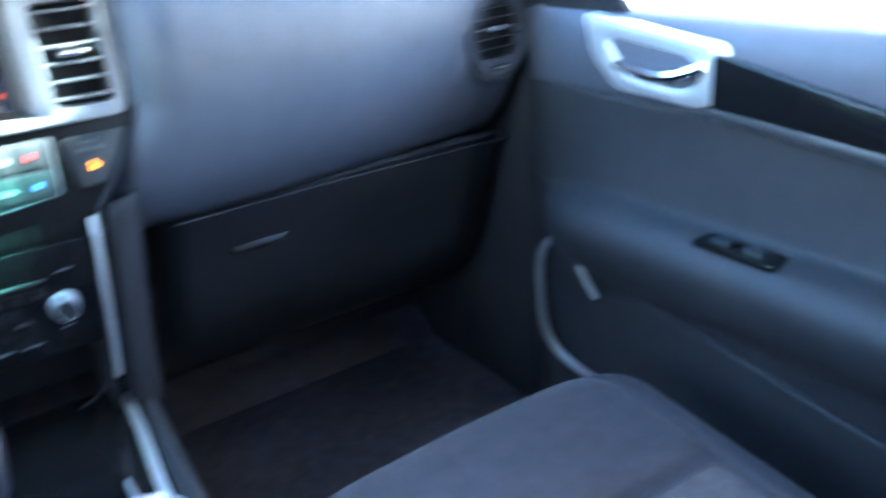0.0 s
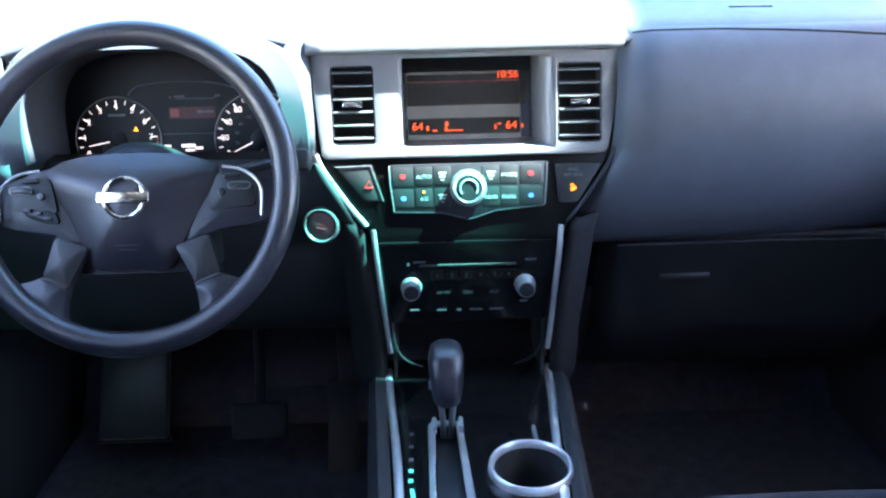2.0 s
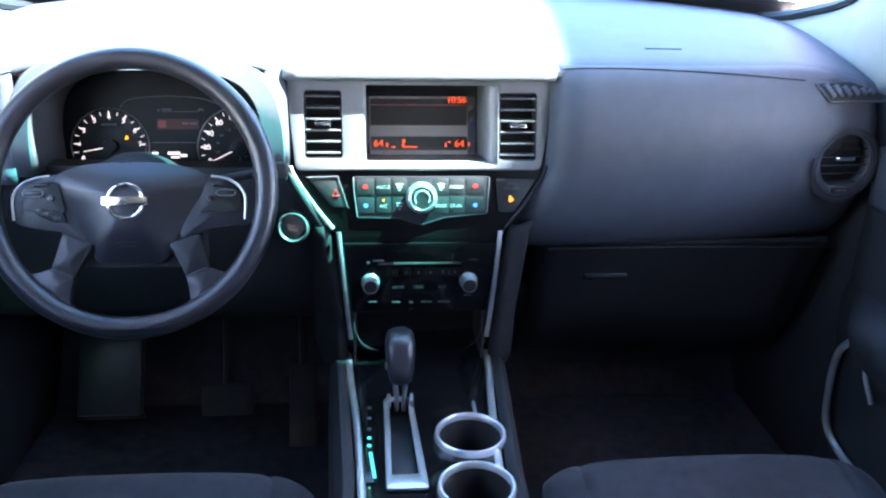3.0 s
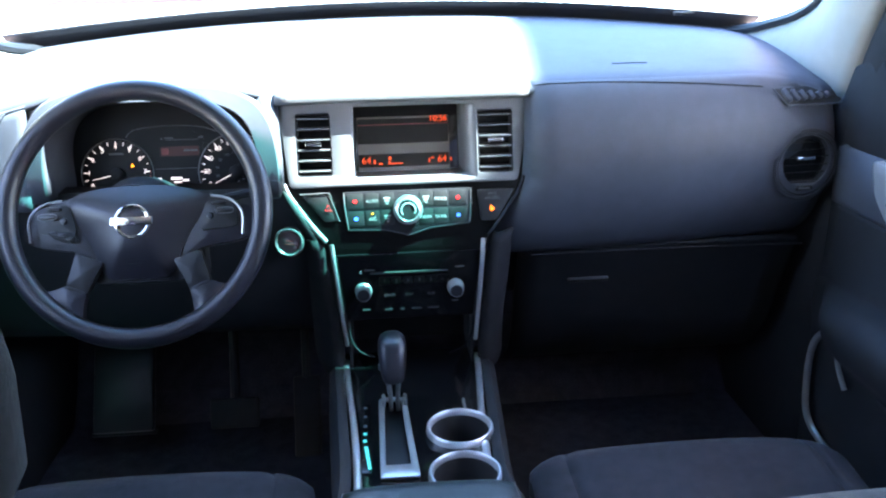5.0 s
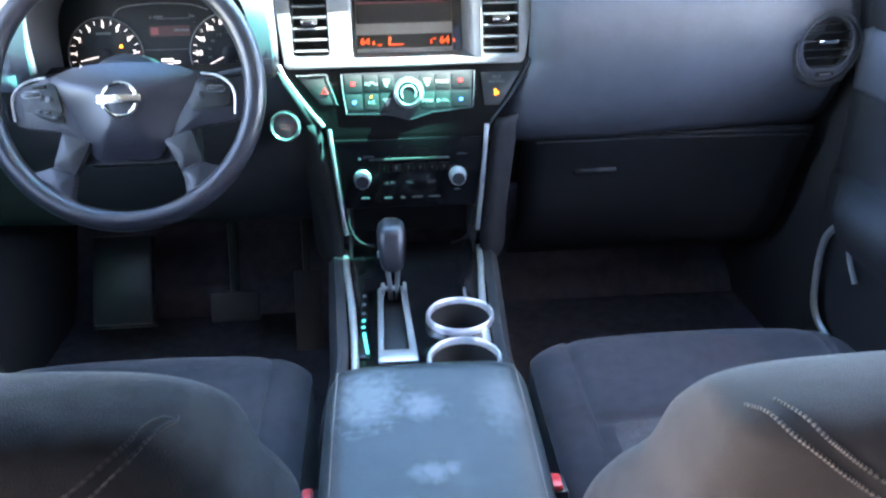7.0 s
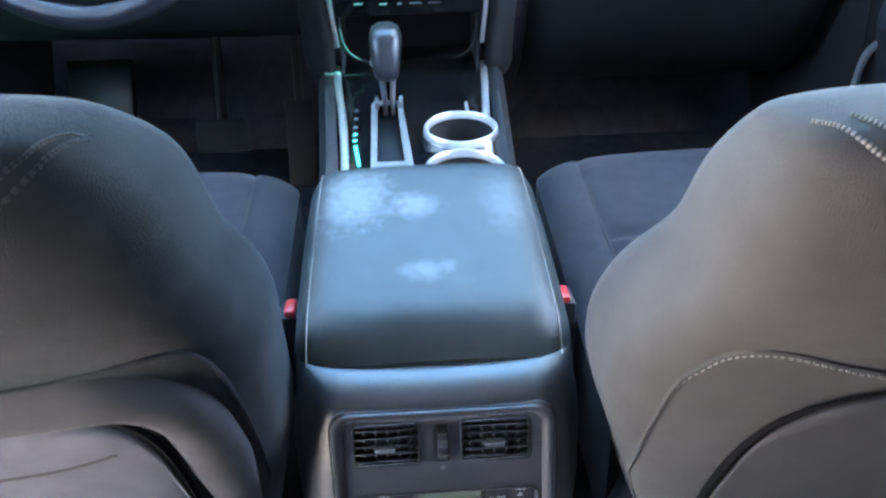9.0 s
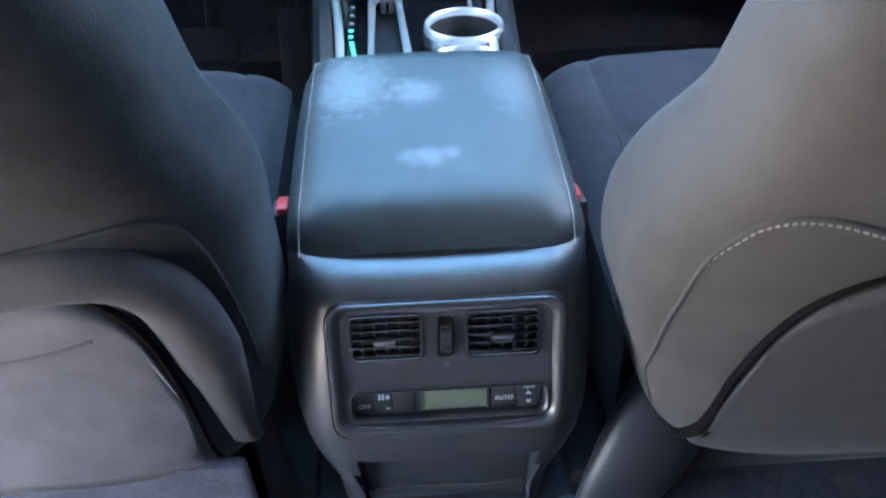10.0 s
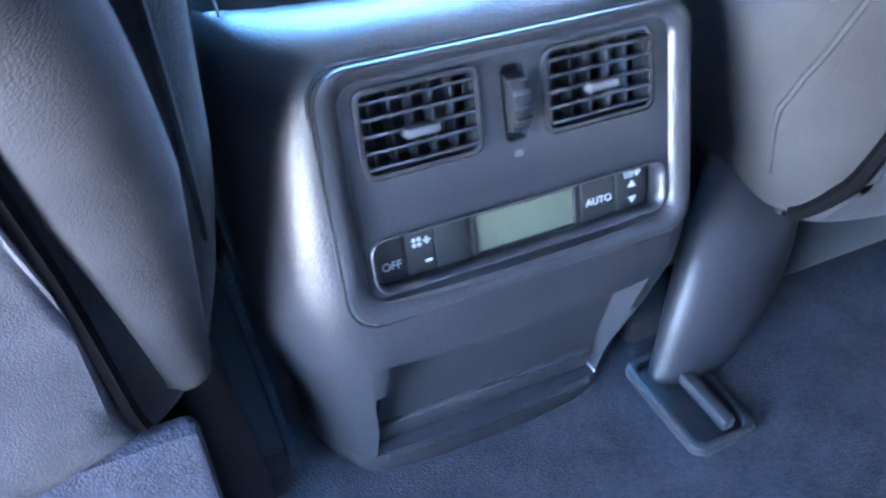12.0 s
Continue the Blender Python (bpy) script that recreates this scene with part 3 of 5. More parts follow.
part("lip", tube([(0.20, 0.052, 0.472), (0.40, 0.050, 0.474), (0.66, 0.060, 0.467)], 0.0016, 8), LOWER, glove)
# panels beside the centre stack
for s in (1, -1):
    rows = []
    for z in np.linspace(0.53, 0.30, 14):
        k = inner(z)
        line = smooth_line([(k + 0.003, 0.006, 0), (k + 0.010, 0.000, 0), (k + 0.020, 0.004, 0), (k + 0.034, 0.022, 0), (k + 0.046, 0.060, 0), (k + 0.056, 0.12, 0)], 4)
        rows.append([(s * p.x, p.y, z - 0.1 * max(0, p.y - 0.06)) for p in line])
    solid(part("side_panel", grid(rows), DARKTRIM, dash), 0.006, 0)

# driver's lower panel
rows = []
for y, z in [(0.040, 0.604), (0.016, 0.602), (0.006, 0.58), (0.002, 0.53), (0.010, 0.47), (0.03, 0.42), (0.06, 0.37), (0.10, 0.34), (0.16, 0.33)]:
    row = []
    for u in (*np.linspace(0, 0.14, 14), *np.linspace(0.17, 1, 16)):
        d = (0.70 - inner(z)) * u
        row.append((-inner(z) - 0.003 - d, y + 0.018 * (1 - math.exp(-d / 0.018)) + 0.03 * u * u, z))
    rows.append(row)
knee = solid(part("knee_panel", grid(rows), TRIM, dash, "dark driver knee panel"), 0.012, 0)
rows = []
for x, y, z in [(-0.186, 0.046, 0.742), (-0.184, 0.032, 0.70), (-0.182, 0.022, 0.65), (-0.182, 0.016, 0.62)]:
    rows.append([(x, y, z), (x - 0.012, y - 0.012, z), (x - 0.03, y - 0.006, z + 0.002)])
# unseen box added inside the hollow dash to stop sun leaking through
part("light_blocker", rbox(-0.66, 0.66, 0.17, 0.50, 0.36, 0.70, 0.01), RUBBER, dash)
solid(part("hood_side", grid(rows), DASH, dash), 0.006, 0)
# far vent panel on the driver's side
rows = []
for t in np.linspace(0, 1, 10):
    row = []
    for x in np.linspace(-0.540, -0.70, 12):
        ey, ez = edge(x)
        row.append((x, ey + 0.006 - 0.040 * t ** 0.8 + 0.02 * max(0, (-0.64 - x) / 0.06), ez - 0.009 + (0.60 - ez) * t))
    rows.append(row)
solid(part("driver_end_panel", grid(rows), DASH, dash), 0.008, 0)

# ---- instrument binnacle ----
CX, CZ = -0.366, 0.640


def arch(rx, top, low, y0, y1, n=40):
    """The hood's outline: an arch over a flat foot, (x, y, z)."""
    pts = []
    for k in range(n + 1):
        a = math.pi * k / n
        c, s = math.cos(a), math.sin(a)
        pts.append((CX + rx * math.copysign(abs(c) ** 0.5, c), y0 + (y1 - y0) * s, low + (top - low) * s ** 0.5))
    return pts


o = arch(0.183, 0.763, 0.602, 0.022, 0.048)
o2 = arch(0.178, 0.759, 0.602, 0.006, 0.028)
i1 = arch(0.155, 0.744, 0.602, 0.004, 0.020)
i2 = arch(0.148, 0.728, 0.600, 0.108, 0.128)
binn = part("binnacle_hood", grid([arch(0.188, 0.768, 0.602, 0.065, 0.085), o, o2, i1, i2]), DASH, dash, "arched hood over the instruments")
solid(binn, 0.004, 0)
C = pose(0, 0.112, 0.60, -12)


def cl(x, z, out=0.0):
    """A pose on the cluster's face, heights from its foot."""
    return C @ Matrix.Translation((x, -out, z))


out_l = [(x, (z - 0.600) * 1.01) for x, y, z in arch(0.158, 0.736, 0.574, 0, 0)]
cluster = part("gauge_panel", moved(plate(out_l, (), 0.006, 0), C), PANEL_GLASS, dash, "black instrument cluster with white dials")


def dial(cx, cz, r, first, last, marks, labels, needle, name):
    d = part(name, moved(disc(cx, cz, r, 0.003, 40, 0), C @ Matrix.Translation((0, -0.002, 0))), PANEL_GLASS, cluster, "black round dial with white figures")
    for k in range(marks):
        a = radians(first + (last - first) * k / (marks - 1))
        long = k % 2 == 0
        w, h = (0.0016, 0.0085) if long else (0.001, 0.0055)
        b = plate(rrect(-w / 2, w / 2, -h, 0, w * 0.2, 1), (), 0.0005, 0)
        part("tick", moved(b, cl(cx + (r - 0.002) * math.cos(a), cz + (r - 0.002) * math.sin(a), 0.0032) @ pose(0, 0, 0, 0, -math.degrees(a) + 90, 0)), WHITE_GLOW, d, smooth=False)
    for k, t in enumerate(labels):
        a = radians(first + (last - first) * k / (len(labels) - 1))
        if t:
            words("figure", t, 0.0105, WHITE_GLOW, d, cl(cx + r * 0.80 * math.cos(a), cz + r * 0.80 * math.sin(a), 0.0035))
    a = radians(needle)
    n = plate([(-0.0008, 0), (0.0008, 0), (0.0005, r * 0.72), (-0.0005, r * 0.72)], (), 0.0008, 0)
    part("needle", moved(n, cl(cx, cz, 0.005) @ pose(0, 0, 0, 0, -needle + 90, 0)), WHITE_GLOW, d)
    part("hub_cap", moved(disc(cx, cz, r * 0.2, 0.003, 24, 0.0005), C @ Matrix.Translation((0, -0.006, 0))), PANEL_GLASS, d)
    ring = [cl(cx + (r + 0.002) * math.cos(radians(q)), cz + (r + 0.002) * math.sin(radians(q)), 0.002).translation for q in range(-20, 201, 8)]
    part("dial_rim", tube(ring, 0.0011, 6), BEZEL, d)
    return d


tach = dial(-0.449, 0.0165, 0.0535, 204, 4, 15, ["0", "1", "2", "3", "4", "5", "6", "7"], 191, "tachometer")
bars("unit_bar", [(-0.449, 0.0485, 0.022, 0.0032)], DIM_INK, tach, cl(0, 0, 0.0034))
part("warning_lamp", moved(plate([(-0.0030, -0.0025), (0.0030, -0.0025), (0, 0.0030)], (), 0.0006, 0), cl(-0.425, 0.030, 0.0036)), AMBER, tach, "amber warning triangle")
bars("red_zone", [(-0.3985, 0.010, 0.0018, 0.008), (-0.3980, 0.019, 0.0018, 0.006)], RED_INK, tach, cl(0, 0, 0.0036))
speed = dial(-0.264, 0.014, 0.0580, 204, -4, 17, ["0", "20", "40", "60", "80", "100", "120", "140", "160"], 206, "speedometer")
for k in range(7):
    a = radians(190 - 24 * k)
    words("inner_figure", str(20 + 30 * k), 0.0058, DIM_INK, speed, cl(-0.264 + 0.031 * math.cos(a), 0.014 + 0.031 * math.sin(a), 0.0034))
info = part("info_display", moved(plate(rounded([(-0.394, 0.018), (-0.322, 0.018), (-0.312, 0.070), (-0.330, 0.082), (-0.385, 0.082), (-0.402, 0.066)], 0.006), (), 0.002, 0), C @ Matrix.Translation((0, -0.001, 0))), PANEL_GLASS, cluster, "small dark information display")
bars("top_bar", [(-0.346, 0.0675, 0.052, 0.0010), (-0.3665, 0.0705, 0.014, 0.0026), (-0.378, 0.0695, 0.003, 0.003), (-0.317, 0.0705, 0.008, 0.0026)], DIM_INK, info, cl(0, 0, 0.0026))
bars("warning_field", [(-0.351, 0.0495, 0.060, 0.0150)], MAROON, info, cl(0, 0, 0.0024), "dim maroon warning field")
bars("message_bar", [(-0.340, 0.0505, 0.009, 0.0034), (-0.3285, 0.0503, 0.011, 0.0030)], DIM_INK, info, cl(0, 0, 0.0034))
bars("message_mark", [(-0.3735, 0.0495, 0.011, 0.0105)], RED_INK, info, cl(0, 0, 0.0034))
bars("separator", [(-0.358, 0.0225, 0.066, 0.0009)], DIM_INK, info, cl(0, 0, 0.0026))
bars("odometer_bar", [(-0.386, 0.007, 0.009, 0.0028), (-0.359, 0.007, 0.018, 0.0042), (-0.345, 0.0035, 0.010, 0.0036), (-0.357, 0.0010, 0.012, 0.0030)], WHITE_GLOW, cluster, cl(0, 0, 0.002), "unreadable lit odometer")
part("cluster_arch", tube(smooth_line([cl(x, z, 0.003).translation for x, z in [(-0.432, 0.0735), (-0.424, 0.0820), (-0.408, 0.0870), (-0.362, 0.0900), (-0.318, 0.0870), (-0.292, 0.0790)]], 5), 0.0009, 6), BEZEL, cluster)
bars("lamp_bar", [(-0.287, -0.0115, 0.007, 0.0036), (-0.279, -0.0135, 0.005, 0.004)], RED_GLOW, cluster, cl(0, 0, 0.004))
for x0, x1 in ((-0.268, -0.262), (-0.246, -0.240)):
    part("small_gauge", tube([cl(x0, -0.016, 0.003).translation, cl(x1, 0.000, 0.003).translation], 0.0012, 6), BEZEL, cluster)
for k in range(3):
    bars("gauge_mark", [(-0.2545 + 0.010 * k, 0.002 - 0.003 * k, 0.004, 0.0018)], DIM_INK, cluster, cl(0, 0, 0.003))


# ---- centre stack ----
def F(x, z, out=0.0):
    """A pose on the upper face of the centre stack."""
    return Matrix.Translation((x, 0.23 * (z - 0.515), z)) @ pose(0, 0, 0, -13) @ Matrix.Translation((0, -out, 0))


def on(z0=0.57):
    """Outlines given in world x and z go to the stack's face by this pose."""
    k = 1 / math.cos(radians(13))
    return Matrix.Translation((0, 0.23 * (z0 - 0.515), z0)) @ pose(0, 0, 0, -13) @ Matrix.Diagonal((1, 1, k, 1)) @ Matrix.Translation((0, 0, -z0))


ON = on()


def up(out):
    return Matrix.Translation((0, -out * math.cos(radians(13)), out * math.sin(radians(13)))) @ ON


stack = part("centre_panel", moved(plate(rounded([(-0.178, 0.614), (0.178, 0.614), (0.172, 0.590), (0.122, 0.522), (0.116, 0.505), (-0.116, 0.505), (-0.122, 0.522), (-0.172, 0.590)], 0.008), (), 0.02, 0.002), ON), PANEL, dash, "satin black centre panel")
# silver surround of the display and vents
LV, RV, DISP = (-0.160, -0.108, 0.622, 0.713), (0.1115, 0.1650, 0.619, 0.711), (-0.0775, 0.1085, 0.612, 0.722)
surround = part("display_surround", moved(plate(rounded([(-0.173, 0.606), (0.171, 0.606), (0.180, 0.650), (0.187, 0.734), (-0.184, 0.737), (-0.177, 0.650)], 0.008), (rrect(*LV, 0.005), rrect(*RV, 0.005), rrect(*DISP, 0.006)), 0.010, 0.0015), up(0.006)), BEZEL, dash, "grey metallic display surround")
# recess walls sloping back to the display
fr = rrect(*DISP, 0.006)
bk = rrect(-0.0765, 0.0870, 0.6165, 0.722, 0.004)
front = [up(0.004) @ Vector((x, 0, z)) for x, z in fr]
mid = [Vector((x, 0.072 + 0.25 * (z - 0.634), z)) for x, z in bk]
rec = part("display_recess", grid([front, mid], wrap=True), BEZEL, dash)
solid(rec, 0.003, 0)
DP = Matrix.Translation((0, 0.068, 0.634)) @ pose(0, 0, 0, -14)
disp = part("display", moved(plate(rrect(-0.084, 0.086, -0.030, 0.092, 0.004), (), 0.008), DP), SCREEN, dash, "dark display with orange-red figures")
# black strip stands in for the brow's shade above the picture
part("shade_strip", moved(plate(rrect(-0.082, 0.084, 0.066, 0.092, 0.002, 1), (), 0.004, 0), DP @ Matrix.Translation((0, -0.003, 0))), GLOSS, disp)
# brown-grey tone carries the light reflected on the lower screen
field = part("picture_area", moved(plate(rrect(-0.0700, 0.0720, -0.018, 0.066, 0.001, 1), (), 0.001, 0), DP @ Matrix.Translation((0, -0.001, 0))), material("lcd_reflection_brown", (0.15, 0.128, 0.108), 0.22, spread=0.06, coat=0.5), disp, "picture area with reflected light in its brown-grey tone")
up_dp = DP @ Matrix.Translation((0, -0.0024, 0))
words("clock_figures", "10:56", 0.0128, ORANGE_RED, disp, up_dp @ Matrix.Translation((0.0555, 0, 0.0612)))
words("left_temperature", "64", 0.0145, ORANGE_RED, disp, up_dp @ Matrix.Translation((-0.0575, 0, -0.001)))
words("right_temperature", "64", 0.0145, ORANGE_RED, disp, up_dp @ Matrix.Translation((0.0600, 0, -0.0015)))
bars("red_line", [(0.001, 0.0540, 0.140, 0.0009)], RED_INK, disp, up_dp)
bars("status_mark", [(-0.045, -0.003, 0.003, 0.006), (-0.036, -0.006, 0.006, 0.002), (-0.021, 0.002, 0.004, 0.006), (-0.012, -0.006, 0.022, 0.0016), (-0.022, -0.004, 0.003, 0.004), (0.040, -0.003, 0.002, 0.006), (0.045, 0.001, 0.004, 0.002), (0.074, -0.002, 0.002, 0.005)], ORANGE_RED, disp, up_dp)
bars("dark_band", [(0.001, -0.001, 0.140, 0.020)], SCREEN, disp, DP @ Matrix.Translation((0, -0.0018, 0)))
# the brow's shade on the upper picture, laid on as a dark sheet
bars("brow_shade", [(0.001, 0.044, 0.140, 0.038)], SCREEN, disp, DP @ Matrix.Translation((0, -0.0016, 0)))
# brow over the surround
rows = []
for x in np.linspace(-0.186, 0.189, 20):
    rows.append([(x, 0.046, 0.7295), (x, 0.036, 0.7300), (x, 0.0315, 0.7335), (x, 0.0315, 0.7395), (x, 0.036, 0.7450), (x, 0.050, 0.748)])
solid(part("brow", grid(rows), BEZEL, dash, "silver strip along the top of the centre stack"), 0.003, 0)


def square_vent(x0, x1, z0, z1, slats, m, tab_mat=CHROME, upright=0, parent=dash, deep=0.03):
    """A louvred air outlet in the plane of the pose m."""
    v = part("air_vent", moved(plate(rrect(x0, x1, z0, z1, 0.004), (rrect(x0 + 0.002, x1 - 0.002, z0 + 0.002, z1 - 0.002, 0.003),), deep, 0.0005), m), HARD, parent, "louvred air outlet")
    part("duct", moved(plate(rrect(x0 + 0.001, x1 - 0.001, z0 + 0.001, z1 - 0.001, 0.003, 2), (), 0.002, 0), m @ Matrix.Translation((0, deep - 0.004, 0))), RUBBER, v)
    for k in range(slats):
        z = z0 + (z1 - z0) * (k + 0.5) / slats
        b = rbox(x0 + 0.002, x1 - 0.002, -0.001, 0.015, -0.0012, 0.0012, 0.0007)
        part("slat", moved(b, m @ Matrix.Translation((0, 0, z)) @ pose(0, 0, 0, 10)), SLAT, v)
    for k in range(upright):
        x = x0 + (x1 - x0) * (k + 1) / (upright + 1)
        part("vane", moved(rbox(x - 0.0008, x + 0.0008, 0.010, 0.024, z0 + 0.003, z1 - 0.003, 0.0004), m), HARD, v)
    xm, zm = (x0 + x1) / 2, (z0 + z1) / 2
    part("tab", moved(rbox(-0.012, 0.012, -0.005, 0.008, -0.0035, 0.0035, 0.002), m @ Matrix.Translation((xm, 0, zm + 0.001))), tab_mat, v, "silver vent tab")
    return v


square_vent(*LV, 6, up(0.004))
square_vent(*RV, 6, up(0.004))

# climate controls
clim = part("climate_panel", moved(plate(rounded([(-0.093, 0.598), (0.098, 0.598), (0.095, 0.546), (0.036, 0.541), (0.002, 0.531), (-0.032, 0.540), (-0.088, 0.542)], 0.004), (), 0.010, 0.001), up(0.004)), HARD, dash, "climate control panel with buttons and a chrome knob")
for x, z, w, h, txt, mat in ((-0.0770, 0.5835, 0.0245, 0.0228, "", 0), (-0.0765, 0.558, 0.024, 0.022, "", 0), (-0.0515, 0.584, 0.021, 0.022, "AUTO", 0), (-0.0290, 0.584, 0.021, 0.022, "", 0), (-0.0515, 0.558, 0.021, 0.022, "A/C", 0), (-0.0290, 0.558, 0.021, 0.022, "", 0),
                             (0.0300, 0.584, 0.021, 0.022, "", 0), (0.0520, 0.584, 0.021, 0.022, "MODE", 0), (0.0300, 0.558, 0.021, 0.022, "REAR", 0), (0.0520, 0.558, 0.021, 0.022, "DUAL", 0), (0.0785, 0.584, 0.026, 0.022, "", 0), (0.0785, 0.558, 0.026, 0.022, "", 0)):
    b = part("button", moved(plate(rrect(x - w / 2, x + w / 2, z - h / 2, z + h / 2, 0.002, 2), (), 0.003, 0.0004), up(0.0046)), BUTTON, clim)
    if txt:
        words("button_word", txt, 0.0068, WHITE_INK, b, F(x, z - 0.001, 0.0050))
    elif abs(x) > 0.06:
        bars("mark", [(x, z, 0.006, 0.005)], RED_GLOW if z > 0.57 else BLUE_GLOW, b, up(0.0052))
    else:
        bars("mark", [(x, z + 0.003, 0.010, 0.002), (x, z - 0.001, 0.007, 0.0025), (x, z - 0.005, 0.004, 0.0015)], WHITE_INK, b, up(0.0052))
part("indicator", moved(plate(rrect(-0.053, -0.0505, 0.5635, 0.5665, 0.001, 2), (), 0.001, 0), up(0.0054)), AMBER, clim)
kn = part("knob", moved(lathe([(0.022, 0.0), (0.022, -0.006), (0.0195, -0.014), (0.0185, -0.017), (0.0165, -0.018), (0.0150, -0.016)], 40), F(0.002, 0.569, 0.005)), RING, clim, "chrome-rimmed round knob")
part("knob_cap", moved(lathe([(0.0155, 0), (0.0155, -0.0165), (0.0145, -0.0175), (0.0001, -0.0175)], 32), F(0.002, 0.569, 0.005)), BUTTON, kn)
part("knob_ring", moved(tube([(0.0105 * math.cos(a), -0.0178, 0.0105 * math.sin(a)) for a in np.linspace(-0.6, 3.8, 24)], 0.0012, 6), F(0.002, 0.569, 0.005)), WHITE_INK, kn)
for way in ([(-0.0935, 0.597), (-0.0925, 0.575), (-0.0885, 0.5425)], [(0.0985, 0.597), (0.0975, 0.575), (0.0955, 0.5475)]):
    part("panel_edge", tube([F(x, z, 0.0045).translation for x, z in way], 0.0009, 6), BEZEL, clim)
part("panel_lip", tube([F(x, z, 0.0045).translation for x, z in [(-0.088, 0.5420), (-0.032, 0.5400), (0.002, 0.5310), (0.036, 0.5410), (0.095, 0.5460)]], 0.0009, 6), GREY, clim)

hz = part("hazard_switch", moved(plate(rounded([(-0.156, 0.595), (-0.116, 0.596), (-0.103, 0.556), (-0.124, 0.556)], 0.004), (), 0.010, 0.001), up(0.003)), BUTTON, dash, "hazard light switch")
part("rim", tube([F(x, z, 0.004).translation for x, z in [(-0.158, 0.597), (-0.115, 0.598), (-0.101, 0.555)]], 0.0006, 6), BEZEL, hz)
part("triangle", tube([F(x, z, 0.0042).translation for x, z in [(-0.123, 0.572), (-0.113, 0.572), (-0.118, 0.580)]], 0.0007, 6, closed=True), RED_GLOW, hz)
ab = part("airbag_lamp", moved(plate(rounded([(0.108, 0.594), (0.166, 0.594), (0.136, 0.548), (0.113, 0.548)], 0.004), (), 0.010, 0.001), up(0.003)), BUTTON, dash, "passenger airbag lamp panel")
words("lamp_word", "PASS\nAIR BAG", 0.0062, DIM_INK, ab, F(0.131, 0.584, 0.0036))
part("amber_figure", moved(join(disc(0.1290, 0.5688, 0.0019, 0.0008, 14, 0), plate(rounded([(0.1268, 0.5658), (0.1305, 0.5668), (0.1322, 0.5625), (0.1280, 0.5612)], 0.0015), (), 0.0008, 0), disc(0.1322, 0.5652, 0.0021, 0.0008, 14, 0)), up(0.0038)), ORANGE_GLOW, ab, "amber airbag lamp")

# push-button start
st = part("start_button", moved(lathe([(0.0225, 0.004), (0.0225, -0.004), (0.0216, -0.0068), (0.0200, -0.0078), (0.0184, -0.0068), (0.0170, -0.003)], 40), pose(-0.178, 0.006, 0.528, -8, 0, -8)), TAB, dash, "chrome-ringed engine start button")
part("button_face", moved(lathe([(0.0168, 0.002), (0.0168, -0.005), (0.0155, -0.006), (0.0001, -0.006)], 32), pose(-0.178, 0.006, 0.528, -8, 0, -8)), material("pinkish_grey_cap", (0.10, 0.068, 0.072), 0.5), st)
bars("button_mark", [(0, 0.003, 0.012, 0.002), (0, -0.002, 0.014, 0.002)], RED_INK, st, pose(-0.178, -0.0006, 0.528, -8, 0, -8))

# radio
radio = part("radio", moved(plate(rounded([(-0.112, 0.506), (0.112, 0.506), (0.103, 0.430), (0.098, 0.398), (-0.098, 0.398), (-0.103, 0.430)], 0.004), (), 0.02, 0.001), Matrix.Translation((0, -0.006, 0))), GLOSS, dash, "black radio with two knobs")
RY = Matrix.Translation((0, -0.0066, 0))
part("disc_slot", moved(rbox(-0.06, 0.06, -0.002, 0.004, 0.4735, 0.4765, 0.001), RY), RUBBER, radio)
bars("slot_mark", [(-0.074, 0.477, 0.004, 0.004), (-0.060, 0.480, 0.016, 0.002), (0.078, 0.480, 0.014, 0.002)], DIM_INK, radio, RY)
for k in range(6):
    x = -0.038 + 0.0178 * k
    b = part("preset_button", moved(plate(rrect(x - 0.008, x + 0.008, 0.455, 0.468, 0.002, 2), (), 0.003, 0.0008), Matrix.Translation((0, -0.0074, 0))), PANEL, radio)
    words("figure", str(k + 1), 0.007, DIM_INK, b, Matrix.Translation((x, -0.0078, 0.4615)))
for x, t in ((-0.031, "AM·FM"), (0.0, "DISC"), (0.033, "AUX")):
    words("radio_word", t, 0.0058, DIM_INK, radio, Matrix.Translation((x, -0.007, 0.438)))
bars("lower_mark", [(-0.068, 0.415, 0.012, 0.002), (-0.034, 0.414, 0.012, 0.002), (-0.012, 0.414, 0.006, 0.003), (0.010, 0.414, 0.016, 0.002), (0.036, 0.414, 0.018, 0.002), (0.070, 0.424, 0.010, 0.002)], DIM_INK, radio, RY)
for s in (-1, 1):
    k = part("knob", moved(lathe([(0.0132, 0), (0.0132, -0.003), (0.0115, -0.005), (0.0110, -0.018), (0.0104, -0.020), (0.0088, -0.0195)], 32), Matrix.Translation((s * 0.071, -0.006, 0.447))), SILVER, radio, "silver radio knob")
    part("knob_cap", moved(lathe([(0.0096, -0.008), (0.0094, -0.0205), (0.0086, -0.0212), (0.0001, -0.0212)], 24), Matrix.Translation((s * 0.071, -0.006, 0.447))), HARD, k)
bin_ = part("storage_bin", rbox(-0.096, 0.096, 0.10, 0.105, 0.315, 0.40, 0.002), RUBBER, dash, "dark open bin under the radio")
for s in (-1, 1):
    part("bin_side", rbox(s * 0.096 - 0.002, s * 0.096 + 0.002, -0.004, 0.10, 0.315, 0.40, 0.001), RUBBER, bin_)
    part("bin_edge", tube(smooth_line([(s * 0.097, -0.006, 0.395), (s * 0.094, -0.006, 0.365), (s * 0.082, -0.004, 0.343), (s * 0.060, 0.0, 0.330)], 5), 0.0016, 6), DARKTRIM, bin_)
